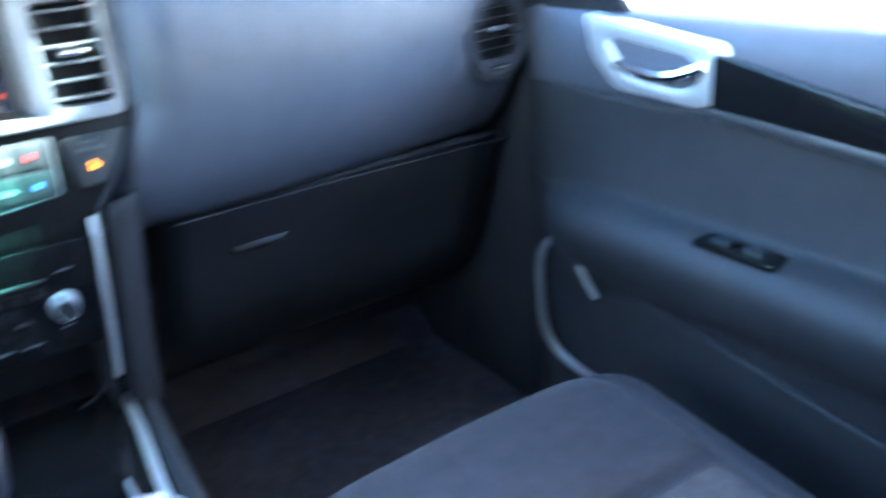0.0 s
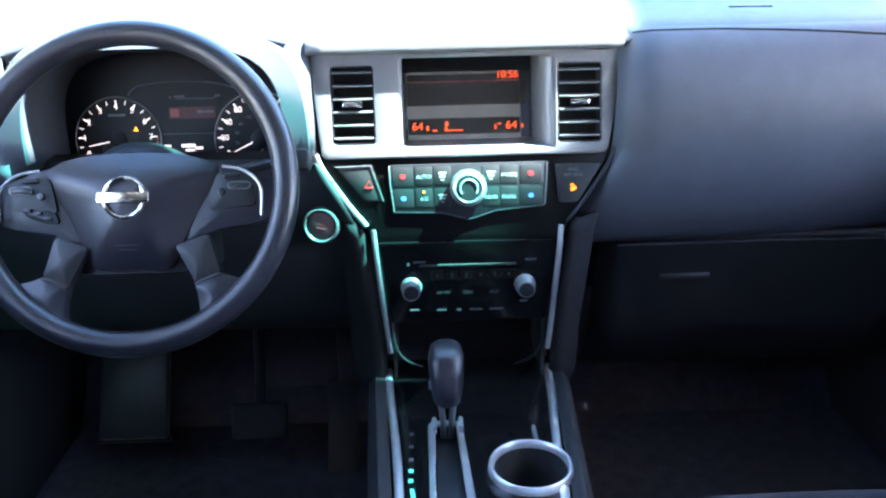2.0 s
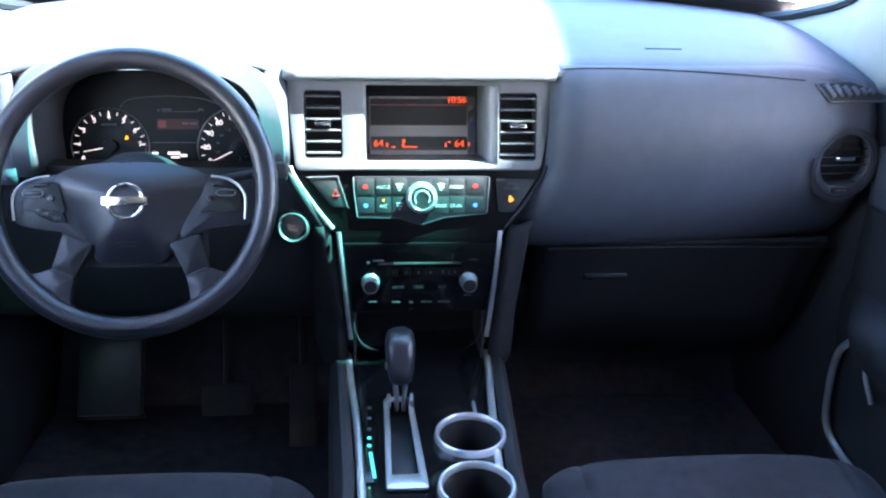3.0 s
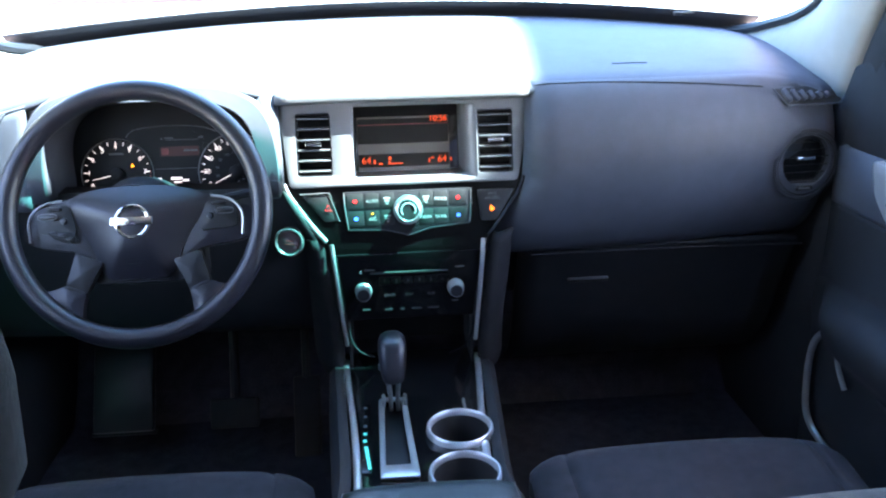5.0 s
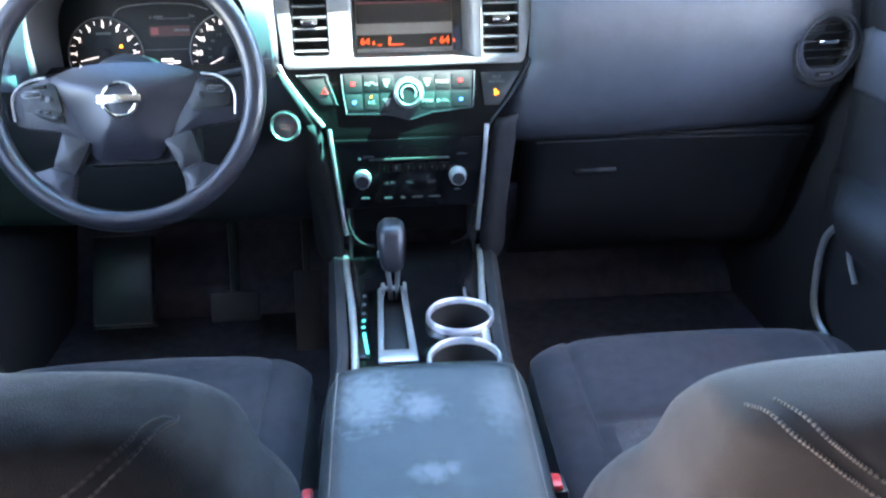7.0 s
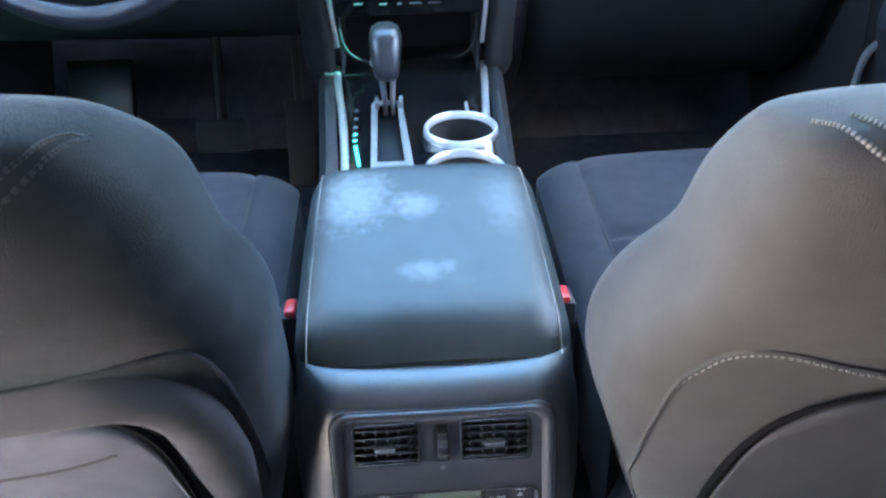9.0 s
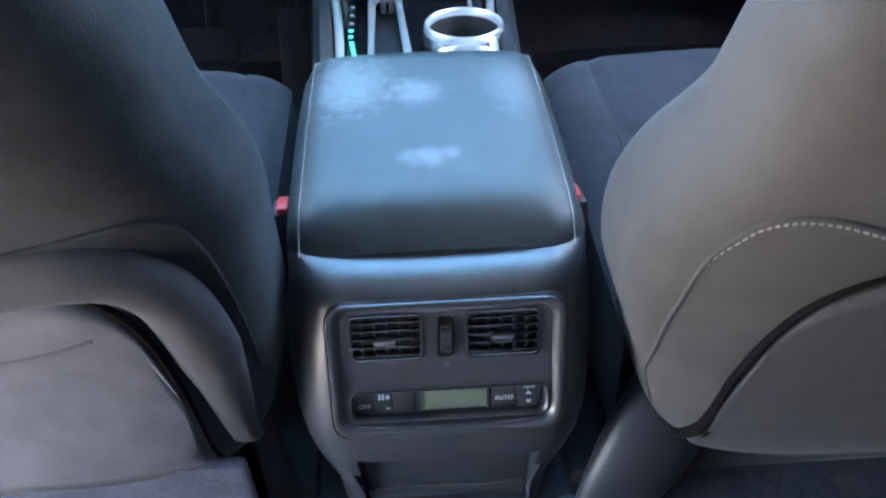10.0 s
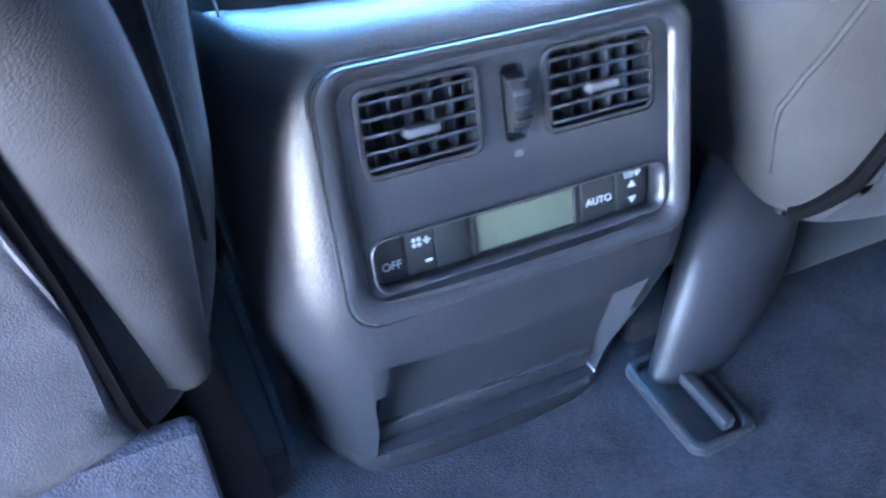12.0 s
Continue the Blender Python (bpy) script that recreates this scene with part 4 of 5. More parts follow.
for s in (-1, 1):
    part("side_trim", tube(smooth_line([(s * 0.1150, -0.004, 0.523), (s * 0.1125, -0.010, 0.49), (s * 0.1075, -0.012, 0.43), (s * 0.1010, -0.010, 0.357)], 5), 0.0034, 10, flat=0.7, up=(0, 1, 0)), SILVER, dash, "satin silver strip beside the radio")
    # passenger side's silver strip is drawn thinner and black, shade in its colour
    part("upper_trim", tube(smooth_line([F(s * x, z, 0.003).translation for x, z in [(0.181, 0.612), (0.172, 0.592), (0.145, 0.553), (0.123, 0.526)]], 5), 0.0036 if s < 0 else 0.0022, 8), SILVER if s < 0 else HARD, dash)


# round outlets at the dash ends, and the side demisters
def round_vent(s):
    m = Matrix.Translation((s * 0.6345, 0.0325, 0.6085)) @ pose(0, 0, 0, 1, 0, s * 6) @ Matrix.Scale(1.06, 4)
    hole = rounded([(0.0385 * math.cos(a), 0.005 + 0.0385 * math.sin(a)) for a in np.linspace(radians(-58), radians(238), 30)], 0.004, 2)
    v = part("round_vent", moved(plate(circle(0, 0, 0.0455, 48), (hole,), 0.012, 0.0012), m), DASH, dash, "round dash-end air outlet")
    part("outer_ring", moved(lathe([(0.0468, 0.006), (0.0468, 0.0), (0.0478, -0.0014), (0.0496, -0.0014), (0.0506, 0.0004), (0.0512, -0.0006), (0.0526, 0.0006), (0.0532, 0.012)], 48), m), DASH, v)
    part("groove", moved(lathe([(0.0450, 0.004), (0.0475, 0.004)], 48), m), RUBBER, v)
    for rr in (0.0468, 0.0504, 0.0536):
        part("ring_groove", moved(tube([(rr * math.cos(a), -0.0008, rr * math.sin(a)) for a in np.linspace(0, 2 * math.pi, 61)[:-1]], 0.0007, 6, closed=True, up=(0, 1, 0)), m), RUBBER, v)
    part("duct", moved(lathe([(0.0405, 0.008), (0.0400, 0.022), (0.0001, 0.022)], 32), m @ Matrix.Translation((0, 0, 0.003))), RUBBER, v)
    for k in range(6):
        z = -0.0235 + 0.0118 * k
        w = math.sqrt(max(0.0001, 0.0375 ** 2 - (z - 0.004) ** 2))
        part("slat", moved(rbox(-w, w, 0.003, 0.015, -0.0009, 0.0009, 0.0005), m @ Matrix.Translation((0, 0, z)) @ pose(0, 0, 0, -16)), HARD, v)
    part("tab", moved(rbox(-0.015, 0.015, -0.003, 0.008, -0.0033, 0.0033, 0.002), m @ Matrix.Translation((-0.002, 0, 0.010))), CHROME, v, "silver vent tab")
    part("lock_key", moved(rbox(-0.014, 0.014, -0.002, 0.004, -0.0038, 0.0038, 0.0015), m @ Matrix.Translation((0.001, 0, -0.036))), HARD, v)
    part("key_mark", moved(rbox(-0.009, 0.009, -0.003, 0.002, -0.0012, 0.0012, 0.0005), m @ Matrix.Translation((0.001, 0, -0.036))), BEZEL, v)
    # demister slots
    tilt = Matrix.Translation((s * 0.628, 0.044, 0.717)) @ pose(0, 0, 0, -34, s * -1, s * 8)
    d = part("demister", moved(plate(rounded([(-0.056, 0.014), (0.004, 0.015), (0.060, -0.010), (0.050, -0.017), (-0.038, -0.015)][::1], 0.004), (), 0.006, 0.001), tilt @ Matrix.Diagonal((s, 1, 1, 1))), RUBBER, dash, "side window demister grille")
    for k in range(6):
        part("fin", moved(rbox(-0.0042, 0.0042, -0.005, 0.003, -0.0105 + 0.0006 * k, 0.0125 - 0.0022 * k, 0.002), tilt @ Matrix.Translation((s * (-0.036 + 0.0135 * k), 0, 0)) @ pose(0, 0, 0, 0, -s * 24, 0)), DASH, d)
    part("rim", moved(tube([(s * x, -0.001, z) for x, z in [(-0.056, 0.014), (-0.038, -0.016), (0.050, -0.018), (0.061, -0.011)]], 0.0015, 6), tilt), DASH, d)
    return v


round_vent(1)
round_vent(-1)

# ---- steering column and wheel ----
wheel = thing("steering_wheel", "dark leather four-spoke steering wheel with silver accents", "steering wheel", at=(-0.3662, -0.097, 0.6125))
W = pose(0, 0, 0, -24.4)
ring = [(0.1680 * math.cos(a), 0, 0.1680 * math.sin(a)) for a in np.linspace(0, 2 * math.pi, 97)[:-1]]
part("rim", moved(tube(ring, 0.0140, 16, closed=True, up=(0, 1, 0)), W), LEATHER, wheel, "dark leather rim")


def puff(poly, depth, bulge, m, steps=4):
    """A padded flat piece: outline in x-z, swelling towards -y."""
    c = Vector((sum(p[0] for p in poly) / len(poly), sum(p[1] for p in poly) / len(poly)))
    rows = []
    for k in range(steps + 1):
        t = k / steps
        s = 1 - 0.9 * t
        rows.append([(c.x + (x - c.x) * s, -bulge * math.sin(t * math.pi / 2), c.y + (z - c.y) * s) for x, z in poly])
    rows.insert(0, [(x, depth, z) for x, z in poly])
    return moved(grid(rows, wrap=True, cap=True), m)


half_top = [(0.0, 0.0395), (0.030, 0.0390), (0.056, 0.0365), (0.080, 0.0300), (0.098, 0.0185)]
half_side = [(0.086, -0.004), (0.071, -0.024), (0.056, -0.054), (0.049, -0.074), (0.040, -0.088)]
right_ = half_top[1:] + half_side
hub_poly = rounded([(-x, z) for x, z in right_[::-1]] + [half_top[0]] + right_, 0.010, 3)
back_poly = [(0.088, 0.022), (0.086, -0.050), (0.090, -0.082), (0.052, -0.092)]
part("hub_back", puff(rounded([(-x, z) for x, z in back_poly] + back_poly[::-1], 0.010), 0.03, 0.002, W @ Matrix.Translation((-0.002, 0.024, 0))), HARD, wheel)
hub = part("hub_pad", puff(hub_poly, 0.03, 0.022, W @ Matrix.Translation((-0.002, 0.016, 0)), 10), HUB, wheel, "dark padded hub")
em = W @ Matrix.Translation((-0.003, -0.0062, -0.0125))
badge = part("badge", moved(tube([(0.0212 * math.cos(a), 0, 0.0212 * math.sin(a)) for a in np.linspace(0, 2 * math.pi, 41)[:-1]], 0.0026, 8, closed=True, up=(0, 1, 0)), em), CHROME, hub, "plain chrome ring with a bar")
part("badge_bar", moved(rbox(-0.0275, 0.0275, -0.005, 0.004, -0.0055, 0.0055, 0.0012), em), CHROME, hub)
part("airbag_mark", moved(join(rbox(-0.014, 0.014, -0.0006, 0.001, 0.001, 0.0022, 0.0002), rbox(-0.009, 0.009, -0.0006, 0.001, -0.004, -0.0028, 0.0002)), W @ Matrix.Translation((-0.003, 0.0035, -0.064)) @ pose(0, 0, 0, -12)), HARD, hub)
for s in (-1, 1):
    sp = part("side_spoke", puff(rounded([(s * 0.064, 0.030), (s * 0.104, 0.022), (s * 0.130, 0.012), (s * 0.151, 0.006), (s * 0.154, -0.030), (s * 0.136, -0.040), (s * 0.112, -0.044), (s * 0.088, -0.047), (s * 0.056, -0.060)][::s], 0.007), 0.016, 0.004, W @ Matrix.Translation((0, 0.018, 0))), HUB, wheel)
    part("silver_edge", moved(tube(smooth_line([(s * 0.098, 0.006, 0.0205), (s * 0.118, 0.004, 0.0165), (s * 0.133, 0.003, 0.007), (s * 0.1405, 0.003, -0.008), (s * 0.1395, 0.006, -0.034)], 6), 0.0017, 8, up=(0, 1, 0)), W), SILVER, sp, "satin silver spoke edge")
    pod = part("switch_pod", puff(rounded([(s * 0.090, 0.015), (s * 0.114, 0.014), (s * 0.131, 0.002), (s * 0.133, -0.022), (s * 0.080, -0.026)][::s], 0.008), 0.006, 0.003, W @ Matrix.Translation((0, 0.011, 0))), BUTTON, sp)
    part("switch", moved(rbox(-0.0115, 0.0115, -0.004, 0.004, -0.0034, 0.0034, 0.0032), W @ Matrix.Translation((s * 0.1165, 0.006, -0.001))), GREY, sp, "satin grey rocker switch")
    part("switch_rim", moved(tube([(0.0120 * math.copysign(abs(math.cos(a)) ** 0.5, math.cos(a)), 0, 0.0042 * math.copysign(abs(math.sin(a)) ** 0.7, math.sin(a))) for a in np.linspace(0, 2 * math.pi, 29)[:-1]], 0.0006, 6, closed=True, up=(0, 1, 0)), W @ Matrix.Translation((s * 0.1165, 0.003, -0.001))), BEZEL, sp)
    part("switch_dark", moved(rbox(-0.009, 0.009, -0.003, 0.004, -0.0028, 0.0028, 0.0025), W @ Matrix.Translation((s * 0.108, 0.007, 0.010))), HARD, sp)
    part("switch_dot", moved(disc(0, 0, 0.0042, 0.004, 16), W @ Matrix.Translation((s * 0.0965, 0.005, -0.007))), GREY, sp)
    if s < 0:
        part("lower_pod", puff(rounded([(-0.122, -0.018), (-0.086, -0.020), (-0.078, -0.036), (-0.092, -0.037), (-0.114, -0.028)], 0.005), 0.006, 0.003, W @ Matrix.Translation((0, 0.011, 0))), BUTTON, sp)
        for x, z in ((-0.110, -0.022), (-0.099, -0.025), (-0.089, -0.031)):
            part("switch_bar", moved(rbox(-0.0042, 0.0042, -0.002, 0.002, -0.0018, 0.0018, 0.001), W @ Matrix.Translation((x, 0.007, z))), GREY, sp)
    lo = part("lower_spoke", puff(rounded([(s * 0.067, -0.104), (s * 0.092, -0.093), (s * 0.108, -0.099), (s * 0.130, -0.101), (s * 0.120, -0.118), (s * 0.090, -0.140), (s * 0.063, -0.153), (s * 0.073, -0.138), (s * 0.071, -0.118)][::s], 0.006), 0.014, 0.005, W @ Matrix.Translation((0, 0.006, 0)), 5), LEATHER, wheel, "leather lower spoke")
    part("spoke_insert", puff(rounded([(s * 0.046, -0.064), (s * 0.082, -0.052), (s * 0.089, -0.076), (s * 0.095, -0.094), (s * 0.068, -0.1065), (s * 0.058, -0.086)][::s], 0.005), 0.014, 0.004, W @ Matrix.Translation((0, 0.007, 0)), 5), COVER, lo, "satin dark spoke insert")
    part("joint", moved(tube([(s * 0.0955, 0.0035, -0.0955), (s * 0.082, 0.0012, -0.1005), (s * 0.0675, 0.0030, -0.1065)], 0.0009, 6), W), RUBBER, lo)
column = thing("steering_column", "black steering column shroud with stalk", "steering column", at=(-0.375, 0.0, 0.56))
CM = Matrix.Translation((0, -0.105, 0.058)) @ W
part("shroud", moved(lathe([(0.04, 0.03), (0.055, 0.05), (0.062, 0.09), (0.066, 0.16), (0.066, 0.24)], 28), CM), HARD, column)
part("stalk", moved(tube([(0.05, 0.06, 0.01), (0.12, 0.052, 0.02), (0.165, 0.045, 0.028)], 0.006, 8), CM), HARD, column, "black wiper stalk")
part("stalk_end", moved(rbox(0.155, 0.198, 0.032, 0.058, 0.016, 0.040, 0.006), CM), HARD, column)

# pedals and footrest
fr_ = thing("footrest", "dark grey plastic driver footrest on the carpet", "footrest", at=(-0.545, 0.22, 0.09))
part("pad", moved(rbox(-0.056, 0.056, -0.012, 0.012, 0, 0.17, 0.006), pose(0, 0, 0, -30)), GREY, fr_)
part("border", moved(rbox(-0.060, 0.060, -0.004, 0.010, -0.006, 0.004, 0.003), pose(0, 0, 0, -30)), HARD, fr_)
br = thing("brake_pedal", "black rubber brake pedal on a steel arm", "pedal", at=(-0.33, 0.20, 0.13))
part("pad", moved(rbox(-0.045, 0.045, -0.008, 0.008, -0.028, 0.028, 0.005), pose(0, 0, 0, -25)), RUBBER, br)
part("arm", tube([(0, 0.008, 0.0), (0, 0.05, 0.10), (0, 0.10, 0.26)], 0.009, 8), HARD, br)
ac = thing("accelerator_pedal", "long black rubber accelerator pedal", "pedal", at=(-0.20, 0.20, 0.02))
part("pad", moved(rbox(-0.026, 0.026, -0.008, 0.008, 0, 0.16, 0.006), pose(0, 0, 0, -28)), RUBBER, ac)
part("arm", tube([(0, 0.07, 0.14), (0, 0.12, 0.28)], 0.008, 8), HARD, ac)


# ---- centre console ----
console = thing("center_console", "dark centre console with silver rails, cup holders and rear vents", "console", at=(0, -0.30, 0))
CO = Matrix.Translation((0, 0.30, 0))


def cpart(name, bm, mat, parent=console, label=""):
    return part(name, moved(bm, CO), mat, parent, label)


TOP = 0.314


def half(y):
    return float(np.interp(y, [-0.72, -0.40, -0.30, 0.0, 0.10], [0.100, 0.098, 0.092, 0.112, 0.114]))


# top plate with cup holes and the shifter slot; local x-z of plate becomes x-y here
LAY = Matrix.Translation((0, 0, TOP)) @ pose(0, 0, 0, -90)
outline = [(-half(y), y) for y in np.linspace(-0.42, 0.05, 8)] + [(half(y), y) for y in np.linspace(0.05, -0.42, 8)]
CUPS = ((0.0555, -0.206), (0.0515, -0.312))
slot = [(-0.0465, -0.121), (-0.0225, -0.121), (-0.015, -0.285), (-0.047, -0.285)]
holes = [circle(cx, cy, 0.0415, 36) for cx, cy in CUPS] + [slot]
cpart("top_plate", moved(plate(outline, holes, 0.006, 0.0008), LAY), GLOSS, label="black console top")
for cx, cy in CUPS:
    c = cpart("cup_holder", moved(lathe([(0.0400, -0.0005), (0.0405, -0.003), (0.0412, -0.0075), (0.0424, -0.0090), (0.0442, -0.0090), (0.0455, -0.0075), (0.0462, -0.002), (0.0466, 0.002)], 48), Matrix.Translation((cx, cy, TOP)) @ pose(0, 0, 0, -90)), RING, label="bright-ringed cup holder")
    cpart("cup_well", moved(lathe([(0.0404, -0.0012), (0.0398, 0.001), (0.0388, 0.02), (0.0340, 0.080), (0.0001, 0.080)], 32), Matrix.Translation((cx, cy, TOP)) @ pose(0, 0, 0, -90)), RUBBER, c)
cpart("divider", rbox(0.066, 0.070, -0.165, -0.13, TOP, TOP + 0.008, 0.0015), SILVER)
# side walls, sloping out to the floor
for s in (-1, 1):
    rows = []
    for y in np.linspace(0.10, -0.44, 14):
        h = half(y)
        rows.append([(s * (h - 0.002), y, TOP), (s * (h + 0.010), y, TOP + 0.001), (s * (h + 0.018), y, TOP - 0.012), (s * (h + 0.024), y, 0.22), (s * (h + 0.03), y, 0.0)])
    solid(cpart("side_wall", grid(rows), LOWER), 0.006, 0)
    way = smooth_line([(s * 0.1065, 0.02, TOP + 0.001), (s * 0.1015, -0.05, TOP + 0.001), (s * 0.0905, -0.17, TOP + 0.001), (s * 0.0825, -0.31, TOP + 0.001), (s * 0.0810, -0.42, TOP + 0.001)], 12)
    # the cup rings interrupt the passenger side's rail
    spans = [way] if s < 0 else [[p for p in way if p.y > -0.173], [p for p in way if -0.238 > p.y > -0.279]]
    for span in spans:
        cpart("rail", tube(span, 0.0050, 10, flat=0.8), RING, label="satin silver console rail")
# shifter bezel: a silver U with a flat foot
sb = cpart("shift_bezel", moved(plate(rounded([(-0.055, -0.118), (-0.047, -0.112), (-0.022, -0.112), (-0.015, -0.118), (-0.004, -0.312), (-0.054, -0.312)], 0.004), (rounded(slot, 0.003),), 0.004, 0.0015), Matrix.Translation((0, 0, TOP + 0.006)) @ pose(0, 0, 0, -90)), SILVER, label="silver shifter surround")
cpart("slot_floor", rbox(-0.050, -0.014, -0.29, -0.115, TOP - 0.016, TOP - 0.010, 0.001), HARD, sb)
ind = cpart("gear_indicator", rbox(-0.080, -0.068, -0.295, -0.125, TOP, TOP + 0.0025, 0.001), GLOSS, label="gear position indicator strip")
for k, y in enumerate((-0.135, -0.16, -0.185, -0.205, -0.222)):
    cpart("gear_mark", rbox(-0.0765, -0.0715, y - 0.003, y + 0.003, TOP + 0.0022, TOP + 0.0034, 0.0008), TEAL_GLOW if k > 2 else DIM_INK, ind)
cpart("lit_gear_bar", moved(rbox(-0.0022, 0.0022, -0.026, 0.026, 0, 0.0012, 0.0005), Matrix.Translation((-0.0700, -0.262, TOP + 0.0024)) @ pose(0, 0, 0, 0, 0, 6)), TEAL_GLOW, ind, "lit teal gear mark")

shifter = thing("gear_shifter", "black leather gear knob on a chrome stem", "gear shifter", at=(-0.032, -0.19, TOP))
part("knob", moved(grid([[(w * math.copysign(abs(math.cos(a)) ** 0.7, math.cos(a)), y + d * math.copysign(abs(math.sin(a)) ** 0.7, math.sin(a)), z) for a in np.linspace(0, 2 * math.pi, 25)[:-1]] for w, d, y, z in
     [(0.0115, 0.013, 0.047, 0.049), (0.0150, 0.017, 0.048, 0.053), (0.0170, 0.020, 0.051, 0.061), (0.0188, 0.0215, 0.056, 0.072), (0.0200, 0.0235, 0.063, 0.084), (0.0202, 0.024, 0.069, 0.095), (0.0182, 0.022, 0.073, 0.1025), (0.0125, 0.016, 0.0755, 0.1065), (0.005, 0.006, 0.0765, 0.1080)]], wrap=True, cap=True), Matrix.Identity(4)), LEATHER, shifter, "black leather gear knob")
for s in (-1, 1):
    part("stem", tube([(s * 0.0050, 0.0660, -0.010), (s * 0.0050, 0.0600, 0.016), (s * 0.0078, 0.0490, 0.052)], 0.0036, 8), SILVER, shifter)
    part("stem_side", rbox(s * 0.0155 - 0.0028, s * 0.0155 + 0.0028, 0.050, 0.072, 0.004, 0.015, 0.002), SILVER, shifter)
part("release", rbox(-0.0205, -0.016, 0.048, 0.057, 0.064, 0.073, 0.002), SILVER, shifter)

# armrest box and its padded lid
cpart("armrest_box", grid([[(-0.088 * k, -0.43, z), (-0.092 * k, -0.66, z), (0.092 * k, -0.66, z), (0.088 * k, -0.43, z)] for z, k in ((0.34, 1.0), (0.30, 1.02), (0.10, 1.08))], wrap=True, cap=True), LOWER)
lid_rows = []
for t in np.linspace(0, 1, 22):
    y = -0.405 - 0.266 * t
    w = 0.1035 + 0.002 * math.sin(t * 3) - 0.018 * max(0, 1 - t / 0.10) ** 2 - 0.006 * max(0, (t - 0.93) / 0.07) ** 2
    crown = 0.3935 - 0.022 * max(0, 1 - t / 0.14) ** 2 - 0.016 * t * t - 0.018 * max(0, (t - 0.85) / 0.15) ** 2
    row = []
    for a in np.linspace(-1, 1, 19):
        row.append((w * a, y, crown - 0.004 * a * a - 0.022 * abs(a) ** 14))
    row += [(w * 0.97, y, 0.348), (0, y, 0.346), (-w * 0.97, y, 0.348)]
    lid_rows.append(row)
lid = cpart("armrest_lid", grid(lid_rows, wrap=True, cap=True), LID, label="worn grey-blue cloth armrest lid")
for s in (-1, 1):
    line = []
    for t in np.linspace(0.05, 0.985, 60):
        y = -0.405 - 0.266 * t
        crown = 0.3935 - 0.022 * max(0, 1 - t / 0.14) ** 2 - 0.016 * t * t - 0.018 * max(0, (t - 0.85) / 0.15) ** 2
        line.append((s * 0.0935, y, crown - 0.004 * 0.8 - 0.022 * 0.897 ** 14 + 0.0002))
    cpart("seam", tube(line, 0.0006, 6), SEAT_THREAD, lid, "grey stitched seam")


# rear face of the console
rear = thing("rear_console_panel", "grey plastic rear console panel with vents and climate display", "console panel", at=(0, -0.70, 0.11))
RO = Matrix.Translation((0, 0.70, -0.11))


def rpart(name, bm, mat, parent=rear, label="", smooth=True):
    return part(name, moved(bm, RO), mat, parent, label, smooth)


SECT = [(0.350, -0.662, 0.088), (0.3535, -0.668, 0.091), (0.3550, -0.678, 0.095), (0.3545, -0.689, 0.0985), (0.3520, -0.7000, 0.1000), (0.3475, -0.7075, 0.1005), (0.3430, -0.7110, 0.1010), (0.335, -0.7140, 0.1015), (0.32, -0.7185, 0.1045), (0.29, -0.7270, 0.1060), (0.27, -0.7326, 0.1056), (0.2620, -0.7348, 0.1055), (0.2590, -0.7356, 0.1054), (0.2495, -0.7378, 0.105), (0.24, -0.7392, 0.1045), (0.2275, -0.7385, 0.103), (0.2255, -0.7382, 0.103), (0.20, -0.732, 0.098), (0.16, -0.7205, 0.089), (0.1345, -0.7155, 0.0868), (0.132, -0.715, 0.0866), (0.115, -0.712, 0.086)]
rows = []
for z, y, h in SECT:
    cols = [-0.0695, -0.0685, 0.0735, 0.0745, -0.0625, -0.0645, 0.0645, 0.0665]
    a_s = sorted([-1.0, 1.0, -0.993, 0.993, -0.97, 0.97, -0.94, 0.94, *np.linspace(-0.90, 0.90, 19), *[c / h for c in cols]])
    row = [(-h, y + 0.12, z)]
    for a in a_s:
        x, back_ = h * a, 0.0
        if 0.2605 < z < 0.3415 and -0.0688 < x < 0.0738:
            back_ = 0.030
        elif 0.133 < z < 0.2265 and -0.0628 < x < 0.0648:
            back_ = 0.017
        row.append((x, y + 0.045 * abs(a) ** 9 + 0.006 * a * a + back_, z))
    rows.append(row + [(h, y + 0.12, z)])
solid(rpart("shell", grid(rows), GREY, label="rounded grey plastic shell"), 0.004, 0)


def rf(out=0.0):
    """World x-z outlines go to the panel's leaning face."""
    k = 1 / math.cos(radians(15.6))
    return Matrix.Translation((0, -0.737 - out * math.cos(radians(15.6)), 0.25 + out * math.sin(radians(15.6)))) @ pose(0, 0, 0, -15.6) @ Matrix.Diagonal((1, 1, k, 1)) @ Matrix.Translation((0, 0, -0.25))


def rpose(x, z, out):
    return rf(out) @ Matrix.Translation((x, 0, z))


def frame_ring(inset, n=5):
    """Outline of the control insert, drawn in by an inset."""
    return rrect(-0.0760 + inset, 0.0805 - inset, 0.2520 + inset, 0.3490 - 0.7 * inset, 0.0125 - 0.4 * inset, n)


ring_rows = []
for inset, out in ((-0.0006, -0.006), (0.0, 0.0006), (0.0009, 0.0026), (0.0024, 0.0032), (0.0048, 0.0024), (0.0078, -0.0004), (0.0092, -0.0030)):
    ring_rows.append([rf(out) @ Vector((x, 0, z)) for x, z in frame_ring(inset)])
solid(rpart("frame", grid(ring_rows, wrap=True), GREY, label="rounded frame round the rear controls"), 0.001, 0)
rpart("frame_joint", tube([rf(0.0006) @ Vector((x, 0, z)) for x, z in frame_ring(-0.0009, 8)], 0.0007, 6, closed=True, up=(0, 1, 0)), RUBBER)
